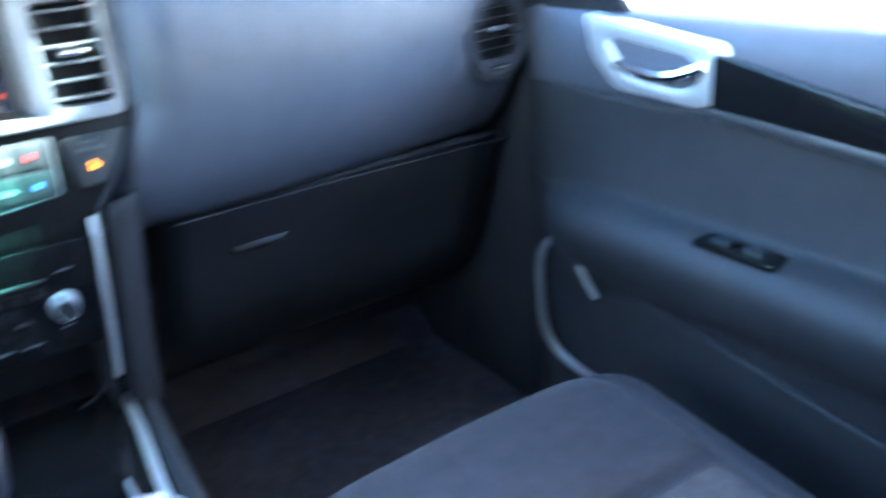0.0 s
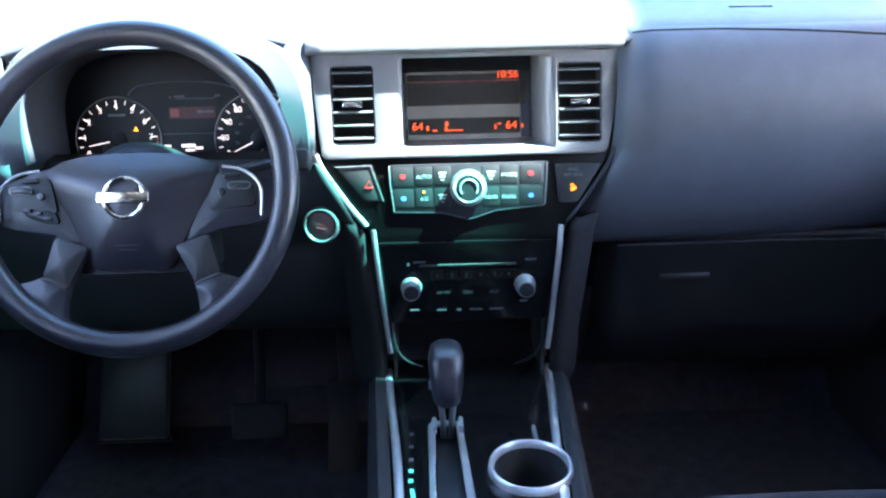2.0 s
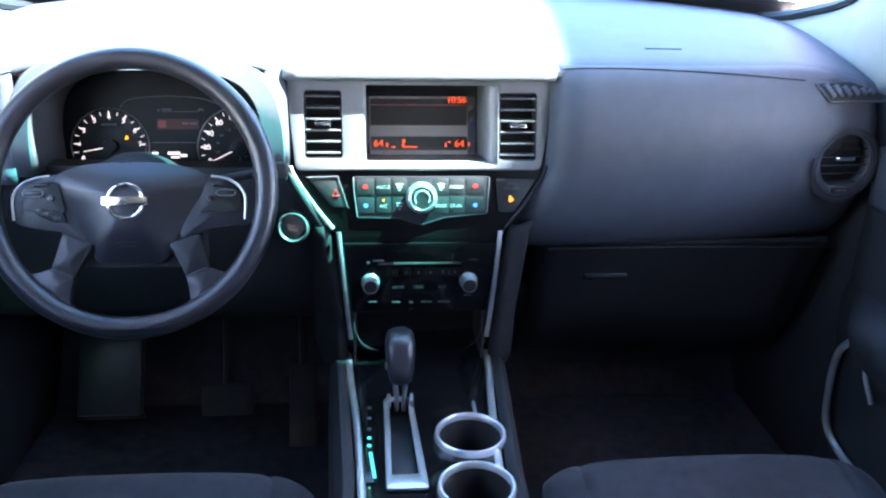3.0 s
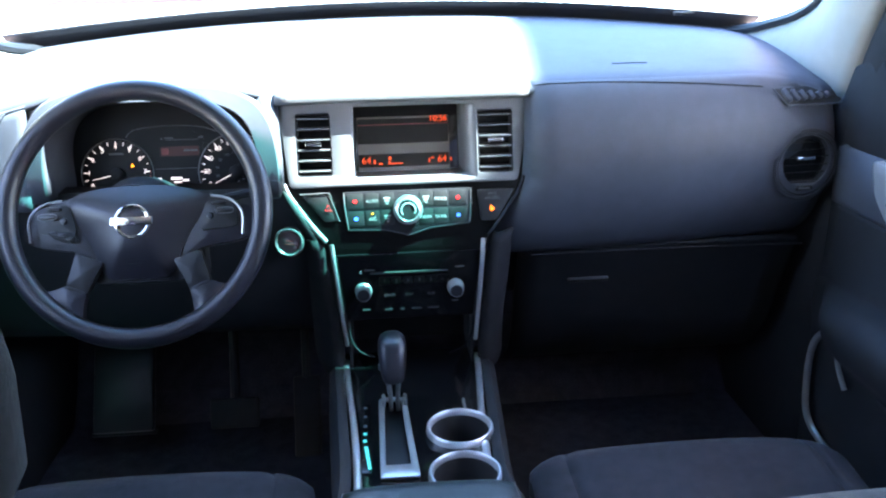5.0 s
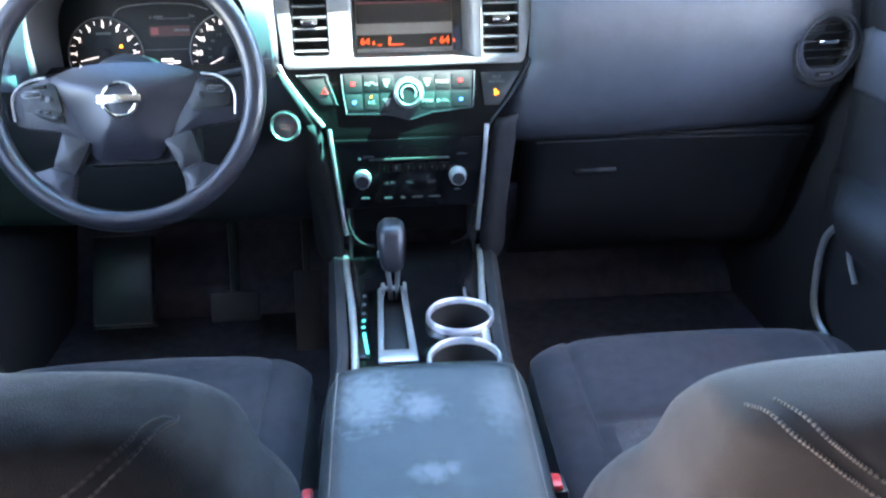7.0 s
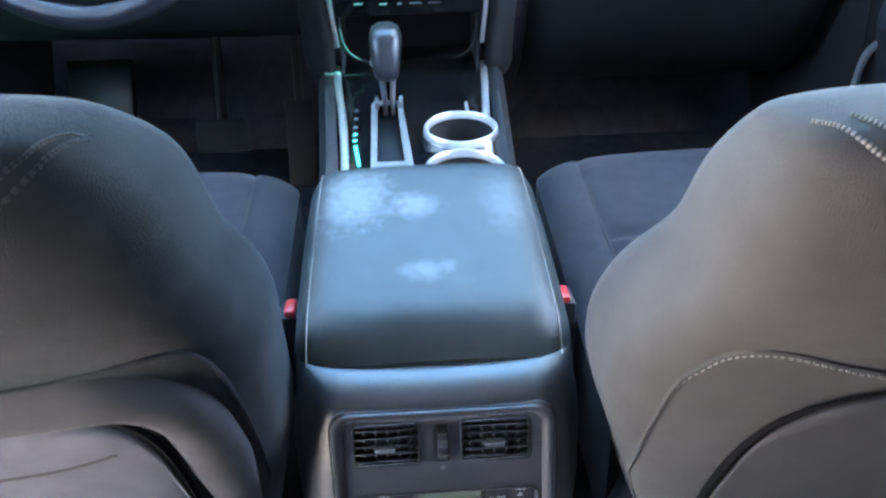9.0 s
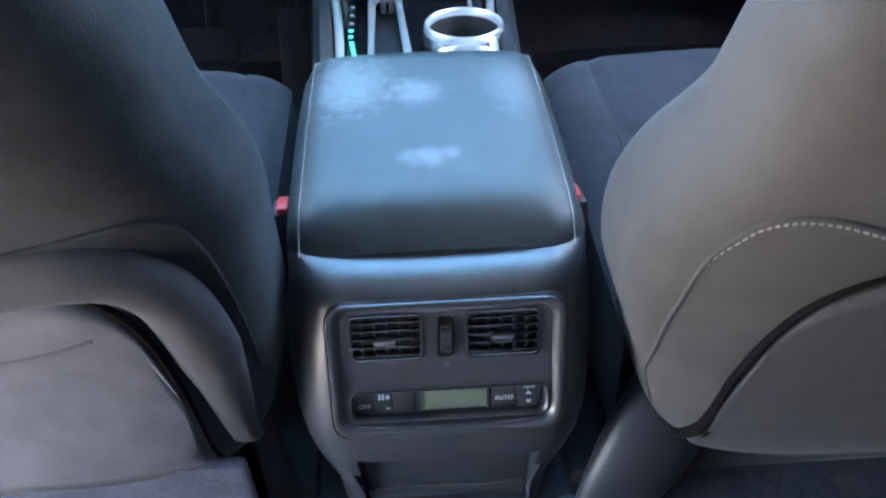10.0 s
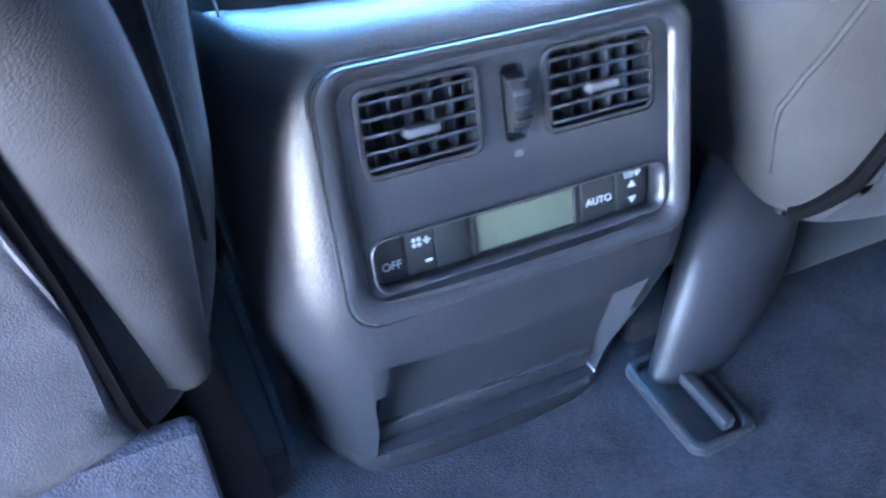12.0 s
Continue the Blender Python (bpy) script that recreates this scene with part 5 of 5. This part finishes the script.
RLV, RRV = (-0.0605, -0.0145, 0.3085, 0.3390), (0.0150, 0.0630, 0.3085, 0.3390)
SINK = (-0.0640, 0.0695, 0.2632, 0.2850)
WELL = (-0.0030, 0.0060, 0.3085, 0.3370)
rpart("control_face", moved(plate(rrect(-0.069, 0.0735, 0.2610, 0.3455, 0.006), (rrect(*RLV, 0.004), rrect(*RRV, 0.004), rrect(*WELL, 0.002), rrect(*SINK, 0.006)), 0.005, 0.001), rf(-0.0010)), GREY)
for v in (RLV, RRV):
    vent = part("air_vent", moved(plate(rrect(v[0] - 0.0015, v[1] + 0.0015, v[2] - 0.0015, v[3] + 0.0015, 0.005), (rrect(v[0] + 0.0012, v[1] - 0.0012, v[2] + 0.0012, v[3] - 0.0012, 0.003),), 0.018, 0.001), RO @ rf(0.0008)), VENTRIM, rear, "rear air outlet with louvres")
    part("duct", moved(plate(rrect(v[0], v[1], v[2], v[3], 0.003, 2), (), 0.002, 0), RO @ rf(-0.016)), RUBBER, vent)
    for k in range(5):
        z = v[2] + (v[3] - v[2]) * (k + 0.6) / 5.2
        part("slat", moved(rbox(v[0] + 0.001, v[1] - 0.001, 0.0, 0.008, -0.0007, 0.0007, 0.0004), RO @ rpose(0, z, 0.0013) @ pose(0, 0, 0, -10)), VENTRIM, vent)
    for k in range(5):
        x = v[0] + (v[1] - v[0]) * (k + 0.75) / 5.5
        part("vane", moved(rbox(-0.0006, 0.0006, 0.008, 0.017, v[2] + 0.001 - 0.324, v[3] - 0.001 - 0.324, 0.0004), RO @ rpose(x, 0.324, 0.0003)), TAB, vent)
    part("tab", moved(rbox(-0.0068, 0.0068, -0.003, 0.004, -0.0018, 0.0018, 0.001), RO @ rpose((v[0] + v[1]) / 2 - 0.001, 0.3225, 0.0023)), TAB, vent, "silver vent tab")
whl = rpart("thumb_wheel", moved(lathe([(0.0001, -0.0035), (0.011, -0.0035), (0.012, 0), (0.011, 0.0035), (0.0001, 0.0035)], 24), rpose(0.0015, 0.3228, -0.005) @ pose(0, 0, 0, 0, 0, 90)), HARD, label="ridged vent thumb wheel")
rpart("wheel_well", moved(plate(rrect(*WELL, 0.002, 2), (), 0.002, 0), rf(-0.006)), RUBBER, whl)
for k in range(5):
    a = radians(-50 + 25 * k)
    part("ridge", moved(rbox(-0.0034, 0.0034, -0.0008, 0.0006, -0.0008, 0.0008, 0.0003), RO @ rpose(0.0015, 0.3228, -0.005) @ pose(0, 0, 0, math.degrees(a)) @ Matrix.Translation((0, -0.0118, 0))), GREY, whl)
bars("vent_mark", [(0.0015, 0.3035, 0.0034, 0.0026)], DIM_INK, rear, RO @ rf(-0.0004))
base_ring = [rf(0.001) @ Vector((x, 0, z)) for x, z in rrect(*SINK, 0.006)]
sunk_ring = [rf(-0.0105) @ Vector((x * 0.98, 0, 0.274 + (z - 0.274) * 0.97)) for x, z in rrect(*SINK, 0.006)]
solid(rpart("sunk_wall", grid([base_ring, sunk_ring], wrap=True), GREY), 0.001, 0)
tray = rpart("control_tray", moved(plate(rrect(-0.065, 0.070, 0.2610, 0.2870, 0.006), (), 0.004, 0.0005), rf(-0.0100)), HARD, label="dark strip of rear climate buttons")
rpart("lcd_frame", moved(plate(rrect(-0.0198, 0.0310, 0.2620, 0.2825, 0.002), (rrect(-0.0172, 0.0286, 0.2642, 0.2800, 0.001),), 0.004, 0.0008), rf(-0.0072)), HARD, tray)
part("lcd_glass", moved(plate(rrect(-0.0178, 0.0292, 0.2638, 0.2805, 0.001), (), 0.001, 0), RO @ rf(-0.0088)), LCD, tray, "blank green-grey LCD")
for x0, x1 in ((-0.0615, -0.0490), (-0.0484, -0.0365), (-0.0359, -0.0208), (0.0318, 0.0490), (0.0496, 0.0650)):
    rpart("button", moved(plate(rrect(x0, x1, 0.2630, 0.2835, 0.0015), (), 0.003, 0.0005), rf(-0.0072)), BUTTON, tray)
for x, z, w_, size in ((-0.0550, 0.2705, "OFF", 0.0048), (0.0402, 0.2720, "AUTO", 0.0046), (0.0572, 0.2792, "TEMP", 0.0038)):
    words("button_word", w_, size, WHITE_INK, tray, RO @ rpose(x, z, -0.0065))
bars("fan_mark", [(-0.0446, 0.2782, 0.0016, 0.0016), (-0.0424, 0.2782, 0.0016, 0.0016), (-0.0446, 0.2760, 0.0016, 0.0016), (-0.0424, 0.2760, 0.0016, 0.0016), (-0.0392, 0.2771, 0.0030, 0.0010), (-0.0392, 0.2771, 0.0010, 0.0030), (-0.0392, 0.2685, 0.0030, 0.0010)], WHITE_INK, tray, RO @ rf(-0.0065))
for z, d in ((0.2748, 1), (0.2680, -1)):
    part("arrow", moved(plate([(-0.002, -0.0012 * d), (0.002, -0.0012 * d), (0, 0.0016 * d)][::d], (), 0.0006, 0), RO @ rpose(0.0572, z, -0.0065)), WHITE_INK, tray)
# recessed lower door
DOOR = Matrix.Translation((0, -0.7130, 0.18)) @ pose(0, 0, 0, 12.5) @ Matrix.Translation((0, 0, -0.18))
low_door = rpart("lower_door", moved(plate(rounded([(-0.0605, 0.1345), (0.0625, 0.1345), (0.0640, 0.2262), (-0.0620, 0.2262)], 0.004), (), 0.004, 0.001), DOOR), GREY, label="flat lower storage door")
rpart("door_lip", moved(plate(rounded([(-0.0605, 0.1340), (0.0625, 0.1340), (0.0635, 0.1520), (-0.0615, 0.1520)], 0.003), (), 0.004, 0.0015), Matrix.Translation((0, -0.0025, 0)) @ DOOR), GREY, low_door)
rpart("foot_strip", tube([(-0.059, -0.7115, 0.1315), (0, -0.7135, 0.1308), (0.060, -0.7115, 0.1315)], 0.0028, 8), GREY)


# ---- front seats ----
POCKET_OUT = {1: 0.0060, -1: 0.0028}


def oval(w, d, cx, cy, z, n=40, p=4.0):
    """A flattened oval at a height."""
    out = []
    for k in range(n):
        a = 2 * math.pi * k / n
        c, s = math.cos(a), math.sin(a)
        out.append((cx + w * math.copysign(abs(c) ** (2 / p), c), cy + d * math.copysign(abs(s) ** (2 / p), s), z))
    return out


def seat(side, cloth, pocket, label, widths, rise, lean, set_back):
    """One front seat; the inner flank faces the console."""
    cx = side * 0.372
    s_ = thing("front_seat", label, "seat", "front seats", (cx, -0.48, 0.0))
    inv = Matrix.Translation((-cx, 0.48, 0))

    def sp(name, bm, mat, parent=s_, lab=""):
        return part(name, moved(bm, inv), mat, parent, lab)
    # back: height, half-width, half-depth, middle y
    back = [(0.20, 0.050, -0.672), (0.215, 0.066, -0.672), (0.25, 0.078, -0.670), (0.31, 0.082, -0.668), (0.35, 0.082, -0.674), (0.39, 0.081, -0.684), (0.43, 0.079, -0.697), (0.46, 0.078, -0.708), (0.485, 0.076, -0.717), (0.505, 0.075, -0.724), (0.53, 0.073, -0.732), (0.555, 0.069, -0.740), (0.575, 0.063, -0.747), (0.592, 0.053, -0.752), (0.604, 0.040, -0.756), (0.610, 0.026, -0.758), (0.613, 0.010, -0.759)]
    back = [(z + rise * max(0.0, (z - 0.5) / 0.113), w, d, y - lean * max(0.0, (z - 0.46) / 0.15) - set_back * min(1.0, (z - 0.2) / 0.2)) for (z, d, y), w in zip(back, widths)]
    dense = smooth_line([(a, b, c) for a, b, c, d in back], 3)
    ys = smooth_line([(d, 0, 0) for a, b, c, d in back], 3)
    bm = grid([oval(q.y, q.z, cx, y.x, q.x, 48) for q, y in zip(dense, ys)], wrap=True, cap=True)
    near_back = BVHTree.FromBMesh(bm)
    bk_ = sp("backrest", bm, cloth, lab="cloth backrest")

    def rear_y(x, z):
        """The backrest's rear surface."""
        w = float(np.interp(z, [b[0] for b in back], [b[1] for b in back]))
        d = float(np.interp(z, [b[0] for b in back], [b[2] for b in back]))
        y = float(np.interp(z, [b[0] for b in back], [b[3] for b in back]))
        u = min(0.999, abs(x - cx) / w)
        return y - d * (1 - u ** 4.0) ** (1 / 4.0)
    # stitched arch across the back panel, and the fold below it
    if side < 0:
        WING = [(0.120, 0.30), (0.120, 0.322), (0.121, 0.357), (0.123, 0.394), (0.126, 0.430), (0.134, 0.457), (0.146, 0.468), (0.165, 0.467), (0.188, 0.462), (0.235, 0.453), (0.31, 0.447), (0.372, 0.445)]
    else:
        WING = [(0.140, 0.247), (0.134, 0.31), (0.129, 0.370), (0.1315, 0.427), (0.141, 0.451), (0.152, 0.467), (0.166, 0.474), (0.184, 0.472), (0.207, 0.463), (0.228, 0.456), (0.27, 0.442), (0.32, 0.430), (0.372, 0.424)]

    def wing(lift, drop, n):
        half_ = []
        for q in smooth_line([(a, b, 0) for a, b in WING], n):
            w = float(np.interp(q.y - drop, [b[0] for b in back], [b[1] for b in back]))
            half_.append((max(q.x, 0.372 - w + 0.004), q.y - drop))
        full = [(side * a, b) for a, b in half_] + [(2 * cx - side * a, b) for a, b in half_[-2::-1]]
        return [(x, rear_y(x, z) - lift, z) for x, z in full]
    sp("piping", tube(wing(0.0002, 0, 6), 0.0017, 6, up=(0, 1, 0)), cloth, bk_)
    st_ = wing(0.0005, 0.004, 9)
    stitches = [] if side < 0 else [tube([st_[k], st_[k + 1]], 0.0007, 5, up=(0, 1, 0)) for k in range(6, len(st_) - 6, 2)]
    if stitches:
        sp("stitching", join(*stitches), THREAD, bk_, "pale stitching along the arch")
    # map pocket: a slightly proud panel, with the gap's shade drawn dark above it
    rows = []
    edge_d = [0.161, 0.166, 0.170, 0.174, 0.181, 0.191, 0.206, 0.372] if side < 0 else [0.172, 0.177, 0.179, 0.1815, 0.186, 0.197, 0.222, 0.27, 0.372]
    edge_z = [0.226, 0.300, 0.342, 0.372, 0.395, 0.412, 0.417, 0.413] if side < 0 else [0.215, 0.260, 0.291, 0.345, 0.385, 0.410, 0.431, 0.444, 0.450]
    pw = 0.372 - edge_d[0]
    bottom = 0.225 if side < 0 else 0.205
    for t in np.linspace(0, 1, 14):
        row = []
        for u in np.linspace(-1, 1, 61):
            x = cx + pw * u
            ztop = float(np.interp(0.372 - pw * abs(u), edge_d, edge_z))
            z = bottom + (ztop - bottom) * t
            row.append((x, rear_y(x, z) - POCKET_OUT[side] - (0.008 if side > 0 else 0.004) * math.sin(math.pi * t) * (1 - u ** 4), z))
        rows.append(row)
    pk = solid(sp("map_pocket", grid(rows), pocket, bk_, "cloth map pocket"), 0.004, 0)
    if side < 0:
        for zc in (0.366,):
            crease = []
            for u in np.linspace(-1, 1, 24):
                x, z = cx + 0.176 * u, zc + 0.016 * u ** 4
                k = math.sin(math.pi * (z - bottom) / (0.413 - bottom)) * (1 - (0.176 * u / pw) ** 4)
                crease.append((x, rear_y(x, z) - POCKET_OUT[side] - 0.004 * k - 0.0018, z))
            # a tube in darker cloth puts the crease's shade on the pocket
            sp("pocket_crease", tube(crease, 0.0016, 6), CLOTH_R, pk)
    if side < 0:
        # a padded roll overhanging the pocket's edge
        half_ = smooth_line([(0.139, 0.222, 0), (0.142, 0.30, 0), (0.146, 0.36, 0), (0.153, 0.405, 0), (0.168, 0.430, 0), (0.195, 0.440, 0), (0.25, 0.436, 0), (0.372, 0.432, 0)], 6)
        mid_ = [(side * q.x, q.y) for q in half_] + [(2 * cx - side * q.x, q.y) for q in half_[-2::-1]]
        roll_ = [(x, rear_y(x, z) + 0.003, z) for x, z in mid_]
        thick_ = [0.009 + 0.012 * min(1.0, min(k, len(mid_) - 1 - k) / 10) for k in range(len(mid_))]
        sp("padded_roll", tube(roll_, thick_, 14, flat=0.75, up=(0, 1, 0)), ROLL_CLOTH, bk_, "padded roll around the pocket")
    # near-black tubes put shade into the pocket mouth
    mouth = [(q.x - 0.0015, q.y + 0.0015) for q in smooth_line([(a, b, 0) for a, b in zip(edge_d, edge_z)], 6) if side < 0 or q.x < 0.246]
    gap_r = [0.0034 if side < 0 else 0.0012 + 0.0036 * (1 - k / len(mouth)) for k in range(len(mouth))]
    for flip in (1, -1):
        rim_ = [(cx - flip * side * (0.372 - a), b) for a, b in mouth]
        sp("pocket_gap", tube([(x, rear_y(x, z) - POCKET_OUT[side] + 0.0015, z) for x, z in rim_], gap_r, 6, up=(0, 1, 0)), POCKET_SHADE, bk_, "black strip for the shade in the pocket mouth")
    # a double row of stitches running down from each shoulder
    for k in (-1, 1):
        for off in (0.0, 0.011):
            line = []
            for t in np.linspace(0.16, 1, 60):
                z = back[-4][0] - 0.002 - 0.066 * t + off * 0.75
                x = cx + k * (0.198 - 0.092 * t - off * 0.65)
                line.append((x, rear_y(x, z) - 0.0004, z))
            if k == -side:
                if side > 0:
                    way = [(0.147, -0.822, 0.6175), (0.156, -0.829, 0.612), (0.164, -0.843, 0.608), (0.176, -0.851, 0.600), (0.190, -0.855, 0.589), (0.206, -0.857, 0.577)]
                    if off:
                        way = [(0.164, -0.822, 0.6165), (0.172, -0.834, 0.612), (0.181, -0.849, 0.607), (0.190, -0.853, 0.600)]
                    low = ((0.206, 0.588), (0.25, 0.556), (0.29, 0.526)) if off else ((0.25, 0.543), (0.29, 0.512))
                else:
                    way = [(-0.130, -0.800, 0.619), (-0.142, -0.804, 0.611), (-0.149, -0.811, 0.609), (-0.157, -0.821, 0.606)]
                    if off:
                        way = [(-0.138, -0.803, 0.620), (-0.150, -0.806, 0.614), (-0.157, -0.814, 0.611), (-0.167, -0.826, 0.607)]
                    low = ((-0.195, 0.588), (-0.225, 0.566)) if off else ((-0.180, 0.588), (-0.21, 0.564))
                way += [(x, rear_y(x, z) - 0.0006, z) for x, z in low]
                line = []
                for p in smooth_line(way, 14):
                    spot, normal, _, _ = near_back.find_nearest(p)
                    line.append(tuple(spot + normal * (0.0004 if normal.dot(p - Vector((cx, -0.72, 0.5))) > 0 else -0.0004)))
            row_ = sp("shoulder_seam", tube(line, 0.0010, 5, up=(0, 1, 0)), cloth, bk_)
            for i in range(0, len(line) - 1 if side > 0 or k > 0 else 0, 2):
                sp("stitch", tube([line[i], line[i + 1]], 0.0013, 5, up=(0, 1, 0)), SEAT_THREAD if side > 0 else RUBBER, row_)
    # cushion: middle panel and bolsters
    def cushion_z(u, t):
        """Top of the cushion: crowned, with bolster seams and one cross seam."""
        z = 0.299 - 0.020 * max(0, 1 - t / 0.13) ** 2 - 0.003 * u * u - 0.02 * abs(u) ** 10 - 0.02 * t
        z -= 0.0040 * math.exp(-((abs(u) - 0.775) / 0.022) ** 2)
        if abs(u) < 0.775:
            z += 0.004 * (1 - (u / 0.775) ** 2) - 0.0055 * math.exp(-((t - 0.43) / 0.02) ** 2)
        return z
    def reach(u, t):
        """Half-width of the cushion, narrowing backwards on the outer side."""
        return 0.231 - (0.024 + 0.030 * t if u * side > 0 else 0.0) * min(1.0, abs(u) * 2)
    rows = []
    us = np.linspace(-1, 1, 65)
    for t in (*np.linspace(0, 0.36, 16), *np.linspace(0.38, 0.48, 14), *np.linspace(0.52, 1, 8)):
        y, turn_in = -0.218 - 0.442 * t, 0.012 * max(0, 1 - t / 0.12) ** 2
        row = [(cx + (reach(u, t) - turn_in) * u, y - 0.010 * abs(u) ** 8 * max(0, 1 - t / 0.3), cushion_z(u, t)) for u in us]
        rows.append(row + [(cx + reach(1, t) - 0.003 - turn_in, y, 0.14), (cx - reach(-1, t) + 0.003 + turn_in, y, 0.14)])
    cu = sp("cushion", grid(rows, wrap=True, cap=True), CUSHION, lab="cloth seat cushion")
    for k in (-1, 1):
        sp("seam", tube([(cx + k * reach(k, t) * 0.775 * (1 - 0.13 * max(0, 1 - t / 0.2) ** 2), -0.218 - 0.442 * t, cushion_z(0.776, t) + 0.0002) for t in np.linspace(0.02, 1, 28)], 0.0012, 6), RUBBER, cu)
    sp("insert", grid([[(cx + reach(u, t) * u, -0.218 - 0.442 * t, cushion_z(u, t) + 0.0015 - 0.004 * max(0, abs(u) - 0.70) / 0.05) for u in np.linspace(-0.745, 0.745, 25)] for t in np.linspace(0.455, 0.98, 14)]), MESHY, cu, "woven cushion insert")
    sp("base_cover", rbox(cx - 0.17, cx + 0.17, -0.62, -0.27, 0.04, 0.16, 0.02), HARD)
    for k in (-1, 1):
        sp("track", rbox(cx + k * 0.15 - 0.018, cx + k * 0.15 + 0.018, -0.60, -0.20, 0.0, 0.045, 0.006), HARD)
    # headrest on two posts
    hd = []
    hw, ho = (0.008, 0.0) if side < 0 else (-0.018, 0.012)
    for z, w, d in ((0.655, 0.100, 0.030), (0.662, 0.135, 0.044), (0.69, 0.150, 0.052), (0.74, 0.154, 0.055), (0.79, 0.150, 0.052), (0.825, 0.135, 0.044), (0.84, 0.10, 0.028)):
        hd.append(oval(w + hw, d, cx + ho, -0.79 - lean - set_back - 0.05 * (z - 0.66), z, 36, 3.0))
    hr = sp("headrest", grid(hd, wrap=True, cap=True), CLOTH, lab="charcoal cloth headrest")
    for k in (-1, 1):
        sp("post", tube([(cx + k * 0.07, -0.760 - lean - set_back, 0.60), (cx + k * 0.07, -0.788 - lean - set_back, 0.68)], 0.006, 10), CHROME, hr)
    # hinge covers and rear feet
    if side > 0:
        sp("hinge_cover", tube(smooth_line([(0.190, -0.662, 0.238), (0.175, -0.686, 0.205), (0.156, -0.702, 0.168), (0.136, -0.713, 0.134), (0.121, -0.719, 0.106)], 5), [0.026, 0.030, 0.033, 0.0355, 0.0375, 0.039, 0.040, 0.041, 0.0415, 0.0415, 0.041, 0.040, 0.0385, 0.037, 0.035, 0.033, 0.031, 0.0295, 0.028, 0.0265, 0.0255], 20, flat=0.5, up=(0, 1, 0)), FOOT, s_, "curved black plastic foot cover")
    else:
        sp("hinge_cover", tube(smooth_line([(-0.142, -0.680, 0.262), (-0.137, -0.690, 0.220), (-0.131, -0.697, 0.168), (-0.127, -0.704, 0.108)], 5), 0.012, 14, flat=0.85), DARKTRIM, s_, "narrow black plastic foot cover")
    # added dark box holds the floor's shade between seat and console
    sp("floor_gap_shade", rbox(min(side * 0.104, side * 0.152), max(side * 0.104, side * 0.152), -0.69, -0.47, 0.100, 0.136, 0.006), DARKTRIM, s_, "dark box standing for the shade beside the console")
    if side < 0:
        sp("under_flap", moved(rbox(-0.222, 0.232, -0.006, 0.006, -0.122, 0.0, 0.005), Matrix.Translation((cx, -0.735, 0.232)) @ pose(0, 0, 0, 6)), FLAP, s_, "carpeted flap under the backrest")
    else:
        sp("under_flap", moved(rbox(-0.205, 0.215, -0.006, 0.006, -0.09, 0.0, 0.005), Matrix.Translation((cx, -0.690, 0.215)) @ pose(0, 0, 0, 4)), CLOTH, s_, "dark flap under the backrest")
    return s_


seat(-1, CLOTH, POCKET, "cloth driver seat in a shade-darkened tone, with stitched back and map pocket",
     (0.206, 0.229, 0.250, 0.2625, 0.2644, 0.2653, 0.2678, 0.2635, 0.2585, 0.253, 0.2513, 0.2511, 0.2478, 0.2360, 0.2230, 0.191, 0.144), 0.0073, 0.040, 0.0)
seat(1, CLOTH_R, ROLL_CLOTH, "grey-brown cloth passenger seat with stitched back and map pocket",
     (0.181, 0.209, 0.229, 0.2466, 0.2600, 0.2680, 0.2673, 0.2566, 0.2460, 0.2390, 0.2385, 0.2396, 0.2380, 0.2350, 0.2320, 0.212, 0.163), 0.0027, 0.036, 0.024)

# floor track ends and belt buckles
cap_ = thing("seat_track_end", "black plastic track end set in the carpet", "floor fitting", "", (0.110, -0.738, 0.118))
part("rim", moved(plate(rrect(-0.021, 0.021, -0.036, 0.034, 0.008), (rrect(-0.016, 0.016, -0.031, 0.034 - 0.005, 0.006),), 0.006, 0.002), Matrix.Translation((0, 0, 0.006)) @ pose(0, 0, 0, -90)), GREY, cap_)
part("floor_plate", rbox(-0.018, 0.018, -0.034, 0.032, 0.0, 0.002, 0.0005), HARD, cap_)
part("bracket", rbox(0.002, 0.010, -0.028, 0.012, 0.001, 0.010, 0.002), GREY, cap_)
for s in (1, -1):
    bkl = thing("belt_buckle", "black seat belt buckle with red release button", "buckle", "belt buckles", (s * 0.128, -0.515, 0.20))
    part("stalk", moved(rbox(-0.011, 0.011, -0.017, 0.017, 0, 0.085, 0.004), pose(0, 0, 0, -8)), HARD, bkl)
    part("release_button", moved(rbox(-0.0055, 0.0055, -0.015, 0.010, 0.082, 0.091, 0.003), pose(0, 0, 0, -8)), RED, bkl, "red release button")
